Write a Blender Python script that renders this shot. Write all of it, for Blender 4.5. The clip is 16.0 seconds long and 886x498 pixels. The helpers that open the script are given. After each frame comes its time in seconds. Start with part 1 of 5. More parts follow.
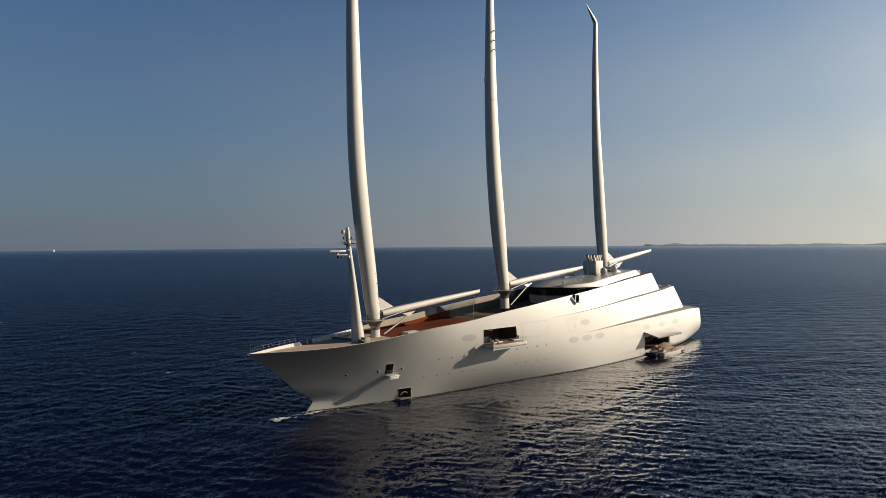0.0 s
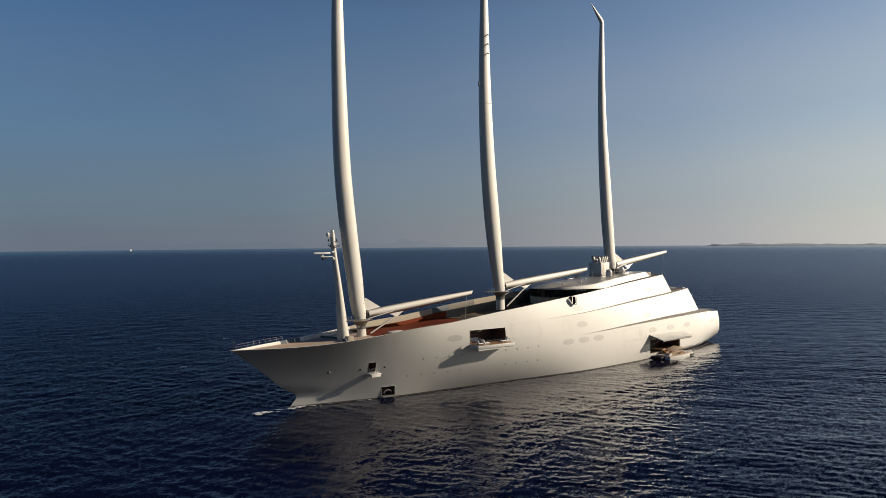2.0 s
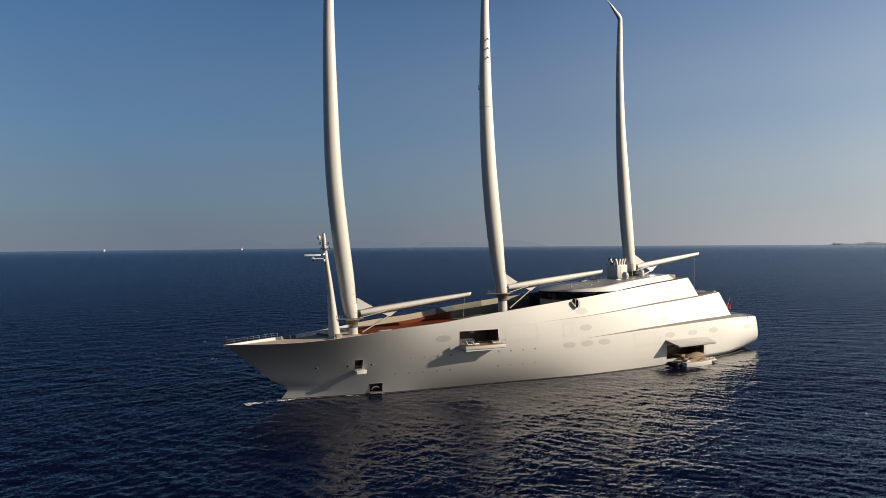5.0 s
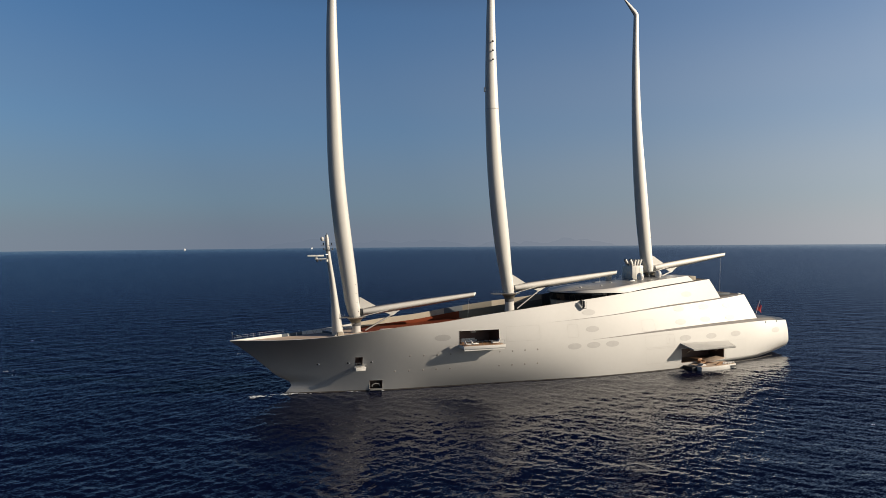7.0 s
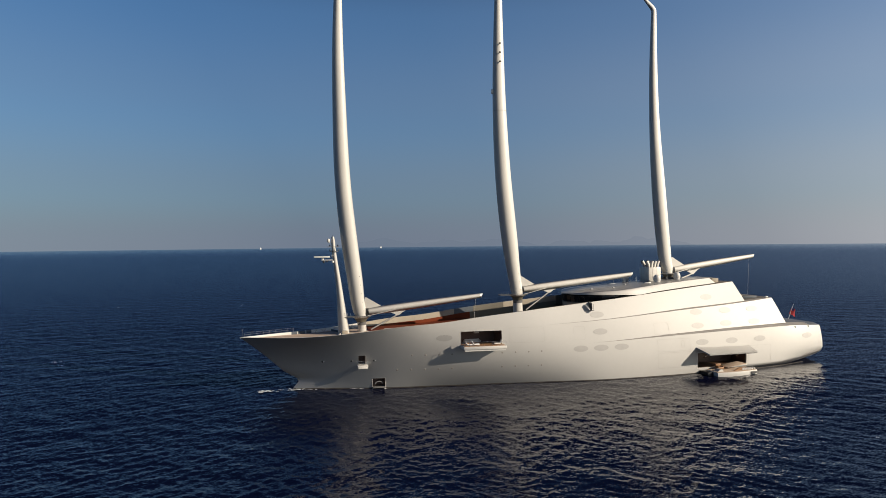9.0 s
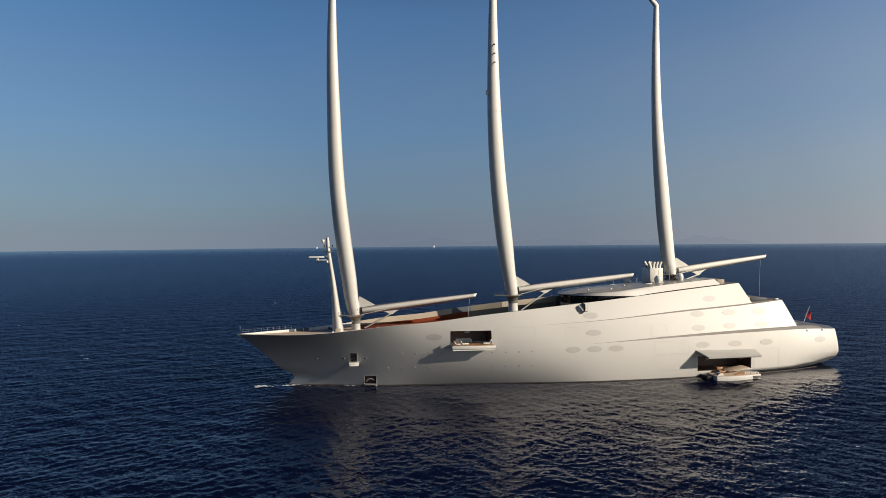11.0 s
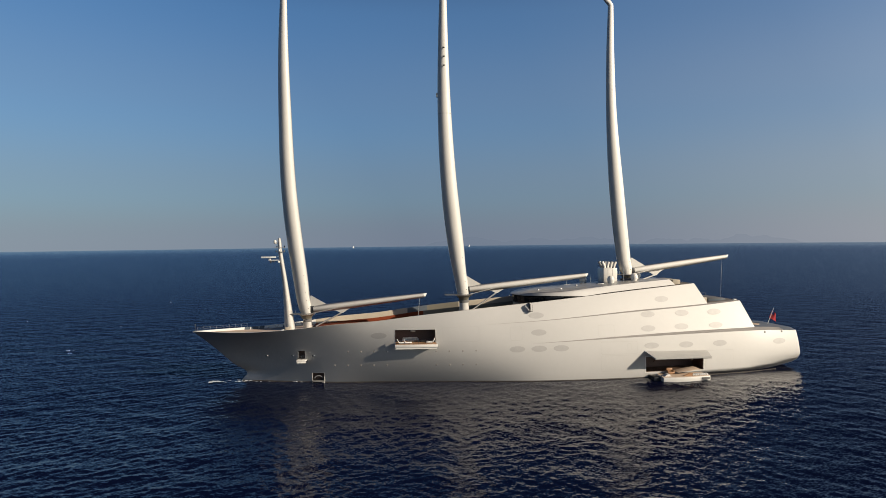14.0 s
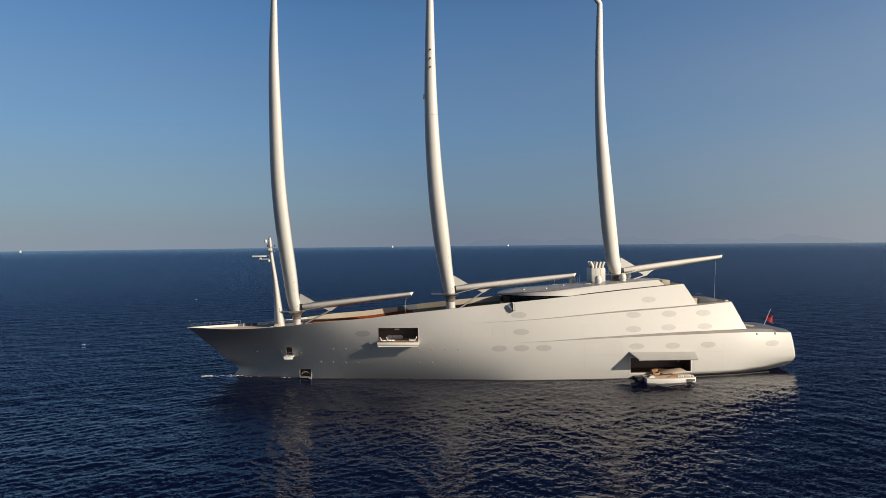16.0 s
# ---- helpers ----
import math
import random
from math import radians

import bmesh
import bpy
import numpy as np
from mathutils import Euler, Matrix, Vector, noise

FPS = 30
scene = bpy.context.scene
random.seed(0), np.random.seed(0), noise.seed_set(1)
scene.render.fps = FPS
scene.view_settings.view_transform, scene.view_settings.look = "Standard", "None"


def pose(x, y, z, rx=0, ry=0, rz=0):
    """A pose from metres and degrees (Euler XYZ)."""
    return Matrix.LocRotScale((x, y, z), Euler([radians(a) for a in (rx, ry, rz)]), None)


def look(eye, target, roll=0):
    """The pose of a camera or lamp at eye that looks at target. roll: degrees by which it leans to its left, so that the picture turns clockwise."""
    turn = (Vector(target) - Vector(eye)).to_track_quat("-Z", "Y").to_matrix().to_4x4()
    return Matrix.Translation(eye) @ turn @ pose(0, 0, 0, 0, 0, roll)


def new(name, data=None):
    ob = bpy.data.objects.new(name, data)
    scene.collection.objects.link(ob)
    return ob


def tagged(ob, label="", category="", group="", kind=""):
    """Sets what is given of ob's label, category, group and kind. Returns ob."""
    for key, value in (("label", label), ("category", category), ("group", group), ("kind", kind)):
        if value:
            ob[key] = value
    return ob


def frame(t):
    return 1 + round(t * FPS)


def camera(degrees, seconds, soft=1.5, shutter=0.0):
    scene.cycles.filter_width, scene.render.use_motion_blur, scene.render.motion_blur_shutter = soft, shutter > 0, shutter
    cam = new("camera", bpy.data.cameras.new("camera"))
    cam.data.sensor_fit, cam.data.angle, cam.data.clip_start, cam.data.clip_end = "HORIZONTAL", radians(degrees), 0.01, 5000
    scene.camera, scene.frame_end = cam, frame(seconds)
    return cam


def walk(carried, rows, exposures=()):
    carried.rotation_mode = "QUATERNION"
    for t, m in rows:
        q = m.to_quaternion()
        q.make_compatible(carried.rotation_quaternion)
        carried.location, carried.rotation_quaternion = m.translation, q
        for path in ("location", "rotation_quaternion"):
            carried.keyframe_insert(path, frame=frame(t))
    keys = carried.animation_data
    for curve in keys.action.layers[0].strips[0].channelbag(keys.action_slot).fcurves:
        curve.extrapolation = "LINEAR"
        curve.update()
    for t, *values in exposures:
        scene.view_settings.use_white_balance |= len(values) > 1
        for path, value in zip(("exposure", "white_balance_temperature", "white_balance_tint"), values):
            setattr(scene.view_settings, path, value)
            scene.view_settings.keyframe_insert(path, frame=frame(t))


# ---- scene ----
cam = camera(70.88, 16.0, soft=0.7)
PATH = [
    # seconds, x, y, z, tilt from straight down, roll, heading
    (0, -45.03, -97.27, 29.52, 89.474, 0.451, -42.124),
    (0.5, -42.79, -100.17, 29.58, 89.485, 0.433, -40.518),
    (1, -40.35, -103.03, 29.66, 89.509, 0.435, -39.077),
    (1.5, -37.71, -105.84, 29.77, 89.496, 0.496, -37.783),
    (2, -35.07, -108.65, 29.88, 89.489, 0.475, -36.578),
    (2.5, -32.37, -111.40, 30.00, 89.490, 0.507, -35.362),
    (3, -29.53, -114.01, 30.10, 89.487, 0.504, -34.170),
    (3.5, -26.71, -116.53, 30.18, 89.471, 0.496, -32.638),
    (4, -23.81, -118.85, 30.26, 89.475, 0.500, -30.815),
    (4.5, -20.81, -120.95, 30.33, 89.482, 0.490, -29.159),
    (7, -5.86, -130.88, 30.63, 89.458, 0.500, -21.385),
    (7.5, -2.70, -132.68, 30.72, 89.463, 0.521, -19.819),
    (8, 0.60, -134.31, 30.84, 89.447, 0.502, -18.099),
    (8.5, 3.89, -135.83, 30.95, 89.446, 0.550, -16.464),
    (9, 7.20, -137.18, 31.03, 89.433, 0.554, -14.997),
    (11.5, 23.91, -142.98, 31.21, 89.398, 0.585, -9.154),
    (12, 27.25, -143.97, 31.23, 89.391, 0.603, -8.646),
    (12.5, 30.58, -144.73, 31.23, 89.392, 0.619, -8.190),
    (13, 33.91, -145.51, 31.23, 89.382, 0.615, -7.652),
    (13.5, 37.28, -146.35, 31.24, 89.380, 0.656, -6.998),
    (14, 40.68, -147.22, 31.24, 89.370, 0.672, -6.397),
    (14.5, 44.05, -148.06, 31.23, 89.358, 0.640, -5.769),
    (15, 47.30, -148.76, 31.21, 89.355, 0.594, -5.170),
    (15.5, 50.41, -149.35, 31.17, 89.359, 0.602, -4.294),
    (16, 53.41, -149.94, 31.12, 89.372, 0.601, -2.665),
]
walk(cam, [(t, pose(*p)) for t, *p in PATH], exposures=[(0, -0.13, 6580, 10), (4.5, 0.06, 6470, 10), (9, 0.16, 6350, 10), (16, 0.3, 6400, 10)])

# ---- world, sun, exposure ----
SUN = Vector((0.78, -0.495, 0.395)).normalized()      # towards the sun: low, over the port quarter
world = bpy.data.worlds.new("world")
scene.world = world
world.use_nodes = True
wn, wl = world.node_tree.nodes, world.node_tree.links
wn.clear()
sky = wn.new("ShaderNodeTexSky")
sky.sky_type = "NISHITA"
sky.sun_disc = False
sky.sun_elevation = math.asin(SUN.z)
sky.sun_rotation = math.atan2(SUN.x, SUN.y)
sky.altitude, sky.air_density, sky.dust_density, sky.ozone_density = 0, 1.0, 1.0, 2.0
tint = wn.new("ShaderNodeMix")
tint.data_type, tint.blend_type = "RGBA", "MULTIPLY"
tint.inputs[0].default_value = 1.0
tint.inputs[7].default_value = (0.0270, 0.0625, 0.088, 1)
wl.new(sky.outputs["Color"], tint.inputs[6])
# sea haze: thick at the horizon, thin overhead, brighter towards the sun
way = wn.new("ShaderNodeTexCoord")
split = wn.new("ShaderNodeSeparateXYZ")
wl.new(way.outputs["Generated"], split.inputs[0])
thick = wn.new("ShaderNodeValToRGB")
thick.color_ramp.interpolation = "EASE"
thick.color_ramp.elements[0].position, thick.color_ramp.elements[0].color = 0.0, (0.95, 0.95, 0.95, 1)
thick.color_ramp.elements[1].position, thick.color_ramp.elements[1].color = 0.75, (0.04, 0.04, 0.04, 1)
for at, v in ((0.08, 0.74), (0.20, 0.48), (0.36, 0.24)):
    e = thick.color_ramp.elements.new(at)
    e.color = (v, v, v, 1)
wl.new(split.outputs["Z"], thick.inputs["Fac"])
facing = wn.new("ShaderNodeVectorMath")
facing.operation = "DOT_PRODUCT"
facing.inputs[1].default_value = tuple(SUN)
wl.new(way.outputs["Generated"], facing.inputs[0])
scaled = wn.new("ShaderNodeMath")
scaled.operation = "MULTIPLY_ADD"
scaled.inputs[1].default_value, scaled.inputs[2].default_value = 0.5, 0.5
wl.new(facing.outputs["Value"], scaled.inputs[0])
haze = wn.new("ShaderNodeValToRGB")
haze.color_ramp.elements[0].position, haze.color_ramp.elements[0].color = 0.05, (0.23, 0.27, 0.31, 1)
haze.color_ramp.elements[1].position, haze.color_ramp.elements[1].color = 0.98, (1.6, 1.4, 1.1, 1)
for at, c in ((0.28, (0.150, 0.178, 0.232)), (0.42, (0.171, 0.198, 0.248)), (0.58, (0.268, 0.28, 0.310)), (0.72, (0.445, 0.445, 0.458)), (0.83, (0.685, 0.66, 0.60))):
    e = haze.color_ramp.elements.new(at)
    e.color = (*c, 1)
wl.new(scaled.outputs["Value"], haze.inputs["Fac"])
both = wn.new("ShaderNodeMix")
both.data_type = "RGBA"
wl.new(thick.outputs["Color"], both.inputs[0])
wl.new(tint.outputs[2], both.inputs[6])
wl.new(haze.outputs["Color"], both.inputs[7])
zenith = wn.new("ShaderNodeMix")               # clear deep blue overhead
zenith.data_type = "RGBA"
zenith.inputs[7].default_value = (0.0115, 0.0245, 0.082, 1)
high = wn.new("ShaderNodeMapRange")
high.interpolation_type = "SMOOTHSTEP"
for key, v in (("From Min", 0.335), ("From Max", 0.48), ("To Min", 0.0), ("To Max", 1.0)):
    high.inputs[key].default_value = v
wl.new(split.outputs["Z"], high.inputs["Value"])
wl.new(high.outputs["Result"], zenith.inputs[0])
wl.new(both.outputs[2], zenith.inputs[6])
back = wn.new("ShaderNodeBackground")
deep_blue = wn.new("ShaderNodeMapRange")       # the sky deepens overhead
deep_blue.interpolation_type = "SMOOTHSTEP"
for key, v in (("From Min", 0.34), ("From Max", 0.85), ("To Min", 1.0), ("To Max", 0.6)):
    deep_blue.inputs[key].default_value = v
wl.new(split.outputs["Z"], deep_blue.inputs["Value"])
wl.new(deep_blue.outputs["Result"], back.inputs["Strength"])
wout = wn.new("ShaderNodeOutputWorld")
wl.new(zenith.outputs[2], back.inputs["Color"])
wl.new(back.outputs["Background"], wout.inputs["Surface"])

sun = new("sun", bpy.data.lights.new("sun", "SUN"))
sun.data.energy, sun.data.angle, sun.data.color = 4.9, radians(0.6), (1.0, 0.86, 0.68)
sun.matrix_world = look(SUN * 400, (0, 0, 0))


# ---- materials ----
def material(name, colour, rough=0.5, metal=0.0, coat=0.0, spec=0.5):
    m = bpy.data.materials.new(name)
    m.use_nodes = True
    b = m.node_tree.nodes["Principled BSDF"]
    b.inputs["Base Color"].default_value = (*colour, 1)
    b.inputs["Roughness"].default_value = rough
    b.inputs["Metallic"].default_value = metal
    b.inputs["Coat Weight"].default_value = coat
    b.inputs["Coat Roughness"].default_value = 0.12
    b.inputs["Specular IOR Level"].default_value = spec
    return m


def nd(m, kind, **values):
    n = m.node_tree.nodes.new(kind)
    for key, v in values.items():
        n.inputs[key.replace("_", " ")].default_value = v
    return n


def ln(m, a, b):
    m.node_tree.links.new(a, b)


def weathered(m, scale, amount, fine=None, bump=0.0, tint=None, stretch=(1, 1, 1)):
    """Two scales of tone and roughness on a material, and a fine relief."""
    b = m.node_tree.nodes["Principled BSDF"]
    base = tuple(b.inputs["Base Color"].default_value)
    co = nd(m, "ShaderNodeTexCoord")
    mp = nd(m, "ShaderNodeMapping", Scale=stretch)
    ln(m, co.outputs["Object"], mp.inputs["Vector"])
    big = nd(m, "ShaderNodeTexNoise", Scale=scale, Detail=4.0, Roughness=0.6)
    small = nd(m, "ShaderNodeTexNoise", Scale=fine or scale * 14, Detail=6.0, Roughness=0.65)
    ln(m, mp.outputs["Vector"], big.inputs["Vector"])
    ln(m, mp.outputs["Vector"], small.inputs["Vector"])
    add = nd(m, "ShaderNodeMath")
    add.operation = "MULTIPLY_ADD"
    ln(m, small.outputs["Fac"], add.inputs[0])
    add.inputs[1].default_value = 0.5
    ln(m, big.outputs["Fac"], add.inputs[2])
    ramp = nd(m, "ShaderNodeValToRGB")
    dark = tint or tuple(c * (1 - amount) for c in base[:3])
    ramp.color_ramp.elements[0].position, ramp.color_ramp.elements[1].position = 0.55, 0.95
    ramp.color_ramp.elements[0].color = (*dark[:3], 1)
    ramp.color_ramp.elements[1].color = tuple(min(c * (1 + amount * 0.4), 0.92) for c in base[:3]) + (1,)
    ln(m, add.outputs["Value"], ramp.inputs["Fac"])
    ln(m, ramp.outputs["Color"], b.inputs["Base Color"])
    rr = nd(m, "ShaderNodeMapRange")
    r0 = b.inputs["Roughness"].default_value
    rr.inputs["From Min"].default_value, rr.inputs["From Max"].default_value = 0.5, 1.0
    rr.inputs["To Min"].default_value, rr.inputs["To Max"].default_value = r0 * 0.9, min(1, r0 * 1.15)
    ln(m, add.outputs["Value"], rr.inputs["Value"])
    ln(m, rr.outputs["Result"], b.inputs["Roughness"])
    if bump:
        bp = nd(m, "ShaderNodeBump", Strength=1.0, Distance=bump)
        ln(m, small.outputs["Fac"], bp.inputs["Height"])
        ln(m, bp.outputs["Normal"], b.inputs["Normal"])
    return m


def silver_paint(name, colour, scale, amount, gloss=0.5, spread_out=0.73):
    """Metal-flake paint: a broad even sheen from the flakes, a little plain paint, and a clear coat over both."""
    m = bpy.data.materials.new(name)
    m.use_nodes = True
    m.node_tree.nodes.clear()
    co = nd(m, "ShaderNodeTexCoord")
    big = nd(m, "ShaderNodeTexNoise", Scale=scale, Detail=4.0, Roughness=0.6)
    small = nd(m, "ShaderNodeTexNoise", Scale=scale * 18, Detail=5.0, Roughness=0.65)
    ln(m, co.outputs["Object"], big.inputs["Vector"])
    ln(m, co.outputs["Object"], small.inputs["Vector"])
    both_scales = nd(m, "ShaderNodeMath")
    both_scales.operation = "MULTIPLY_ADD"
    ln(m, small.outputs["Fac"], both_scales.inputs[0])
    both_scales.inputs[1].default_value = 0.5
    ln(m, big.outputs["Fac"], both_scales.inputs[2])
    ramp = nd(m, "ShaderNodeValToRGB")
    ramp.color_ramp.elements[0].position, ramp.color_ramp.elements[1].position = 0.55, 0.95
    ramp.color_ramp.elements[0].color = tuple(c * (1 - amount) for c in colour) + (1,)
    ramp.color_ramp.elements[1].color = tuple(c * (1 + amount * 0.5) for c in colour) + (1,)
    ln(m, both_scales.outputs["Value"], ramp.inputs["Fac"])
    swell = nd(m, "ShaderNodeBump", Strength=1.0, Distance=0.003)
    ln(m, small.outputs["Fac"], swell.inputs["Height"])
    flakes = nd(m, "ShaderNodeBsdfAnisotropic", Roughness=spread_out)
    flakes.distribution = "BECKMANN"
    plain = nd(m, "ShaderNodeBsdfDiffuse")
    for shader in (flakes, plain):
        ln(m, ramp.outputs["Color"], shader.inputs["Color"])
    paint = nd(m, "ShaderNodeMixShader", Fac=0.02)
    ln(m, flakes.outputs[0], paint.inputs[1])
    ln(m, plain.outputs[0], paint.inputs[2])
    clear_coat = nd(m, "ShaderNodeBsdfAnisotropic", Roughness=gloss, Color=(1, 1, 1, 1))
    ln(m, swell.outputs["Normal"], clear_coat.inputs["Normal"])
    fresnel = nd(m, "ShaderNodeFresnel", IOR=1.4)
    done = nd(m, "ShaderNodeMixShader")
    ln(m, fresnel.outputs[0], done.inputs[0])
    ln(m, paint.outputs[0], done.inputs[1])
    ln(m, clear_coat.outputs[0], done.inputs[2])
    ln(m, done.outputs[0], nd(m, "ShaderNodeOutputMaterial").inputs["Surface"])
    return m


HULL = silver_paint("silver_hull_paint", (0.418, 0.407, 0.390), 0.05, 0.035)
WHITE = weathered(material("white_paint", (0.66, 0.635, 0.585), 0.4, 0.0, 0.2), 0.3, 0.08, 4.0)
MAST = silver_paint("pale_mast_paint", (0.50, 0.482, 0.448), 0.12, 0.06, 0.4, 0.73)
SEAM = material("dull_seam", (0.36, 0.345, 0.32), 0.6)
ROOF = weathered(material("silver_roof_coating", (0.40, 0.39, 0.375), 0.42, 0.55, 0.1), 0.12, 0.12, 2.2)
PORT = silver_paint("grey_window_film", (0.335, 0.326, 0.312), 0.8, 0.05)
# near-black, shade in the gap under the roof's edge put into the colour
SLOT = material("dark_gap_shade", (0.006, 0.006, 0.007), 0.25, 0.0, 0.0, 0.1)
GLASS_DARK = material("dark_bridge_glass", (0.012, 0.012, 0.014), 0.06, 0.0, 0.0, 0.6)
BOOT = weathered(material("dark_boot_stripe", (0.07, 0.06, 0.05), 0.5), 0.5, 0.3, 5.0)
RIM = material("dull_porthole_rim", (0.27, 0.25, 0.225), 0.7, 0.0)
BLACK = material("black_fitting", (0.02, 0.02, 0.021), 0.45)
GREY = weathered(material("grey_deck_coating", (0.15, 0.145, 0.14), 0.7, 0.0, 0.0, 0.15), 0.3, 0.15, 3.0)
LEDGE = weathered(material("ledge_coating", (0.17, 0.15, 0.13), 0.7, 0.0, 0.0, 0.15), 0.3, 0.15, 3.0)
SHELL = weathered(material("shell_door_paint", (0.40, 0.388, 0.36), 0.35, 0.0, 0.1), 0.25, 0.1, 4.0)
PALE_LEDGE = weathered(material("pale_ledge_coating", (0.33, 0.31, 0.285), 0.6, 0.0, 0.0, 0.15), 0.3, 0.15, 3.0)
BLUEGREY = weathered(material("blue_grey_fitting", (0.085, 0.10, 0.115), 0.5, 0.0, 0.0, 0.3), 0.6, 0.15, 5.0)
TEAK = weathered(material("pale_teak", (0.54, 0.42, 0.32), 0.7, 0.0, 0.0, 0.15), 0.4, 0.2, 6.0, 0.004, stretch=(0.15, 1, 1))
REDTEAK = weathered(material("red_brown_teak", (0.17, 0.038, 0.015), 0.75, 0.0, 0.0, 0.1), 0.4, 0.25, 6.0, 0.004, stretch=(0.15, 1, 1))
BEIGE = weathered(material("beige_bulwark_paint", (0.42, 0.365, 0.285), 0.65, 0.0, 0.0, 0.2), 0.3, 0.1, 4.0)
OLIVE = weathered(material("dark_olive_coating", (0.13, 0.115, 0.085), 0.55), 0.3, 0.15, 4.0)
BRIDGEDECK = weathered(material("brown_deck_coating", (0.20, 0.15, 0.11), 0.7, 0.0, 0.0, 0.15), 0.4, 0.2, 6.0)
SLATE = weathered(material("slate_blue_deck_coating", (0.13, 0.145, 0.165), 0.55, 0.0, 0.0, 0.3), 0.3, 0.15, 3.0)
INSIDE = weathered(material("dark_interior_lining", (0.115, 0.062, 0.047), 0.5), 0.5, 0.25, 4.0)
DARKWOOD = weathered(material("dark_wood_floor", (0.13, 0.075, 0.045), 0.45), 0.6, 0.25, 7.0, stretch=(0.3, 1, 1))
WOOD = weathered(material("varnished_wood", (0.36, 0.20, 0.10), 0.4), 0.6, 0.25, 7.0, stretch=(0.3, 1, 1))
STEEL = material("polished_steel", (0.62, 0.62, 0.62), 0.2, 1.0)
CUSHION = weathered(material("white_cushion", (0.78, 0.75, 0.7), 0.85), 0.8, 0.1, 9.0)
RED = weathered(material("red_ensign_cloth", (0.33, 0.015, 0.02), 0.8), 0.8, 0.15, 9.0)
NAVY = material("navy_cloth", (0.02, 0.025, 0.12), 0.8)
ROPE = material("pale_rope", (0.55, 0.53, 0.5), 0.8)
ISLAND = weathered(material("hazy_shore", (0.24, 0.25, 0.25), 0.9), 0.004, 0.25, 0.03)
ISLAND.node_tree.nodes["Principled BSDF"].inputs["Alpha"].default_value = 0.34       # seen through four kilometres of sea haze
SAIL = material("sailcloth", (0.8, 0.8, 0.78), 0.8)
FOAM = material("sea_foam", (0.7, 0.73, 0.75), 0.9)
lace = nd(FOAM, "ShaderNodeTexNoise", Scale=1.7, Detail=6.0, Roughness=0.7)
ln(FOAM, nd(FOAM, "ShaderNodeTexCoord").outputs["Object"], lace.inputs["Vector"])
holes = nd(FOAM, "ShaderNodeValToRGB")
holes.color_ramp.elements[0].position, holes.color_ramp.elements[1].position = 0.42, 0.54
ln(FOAM, lace.outputs["Fac"], holes.inputs["Fac"])
ln(FOAM, holes.outputs["Color"], FOAM.node_tree.nodes["Principled BSDF"].inputs["Alpha"])


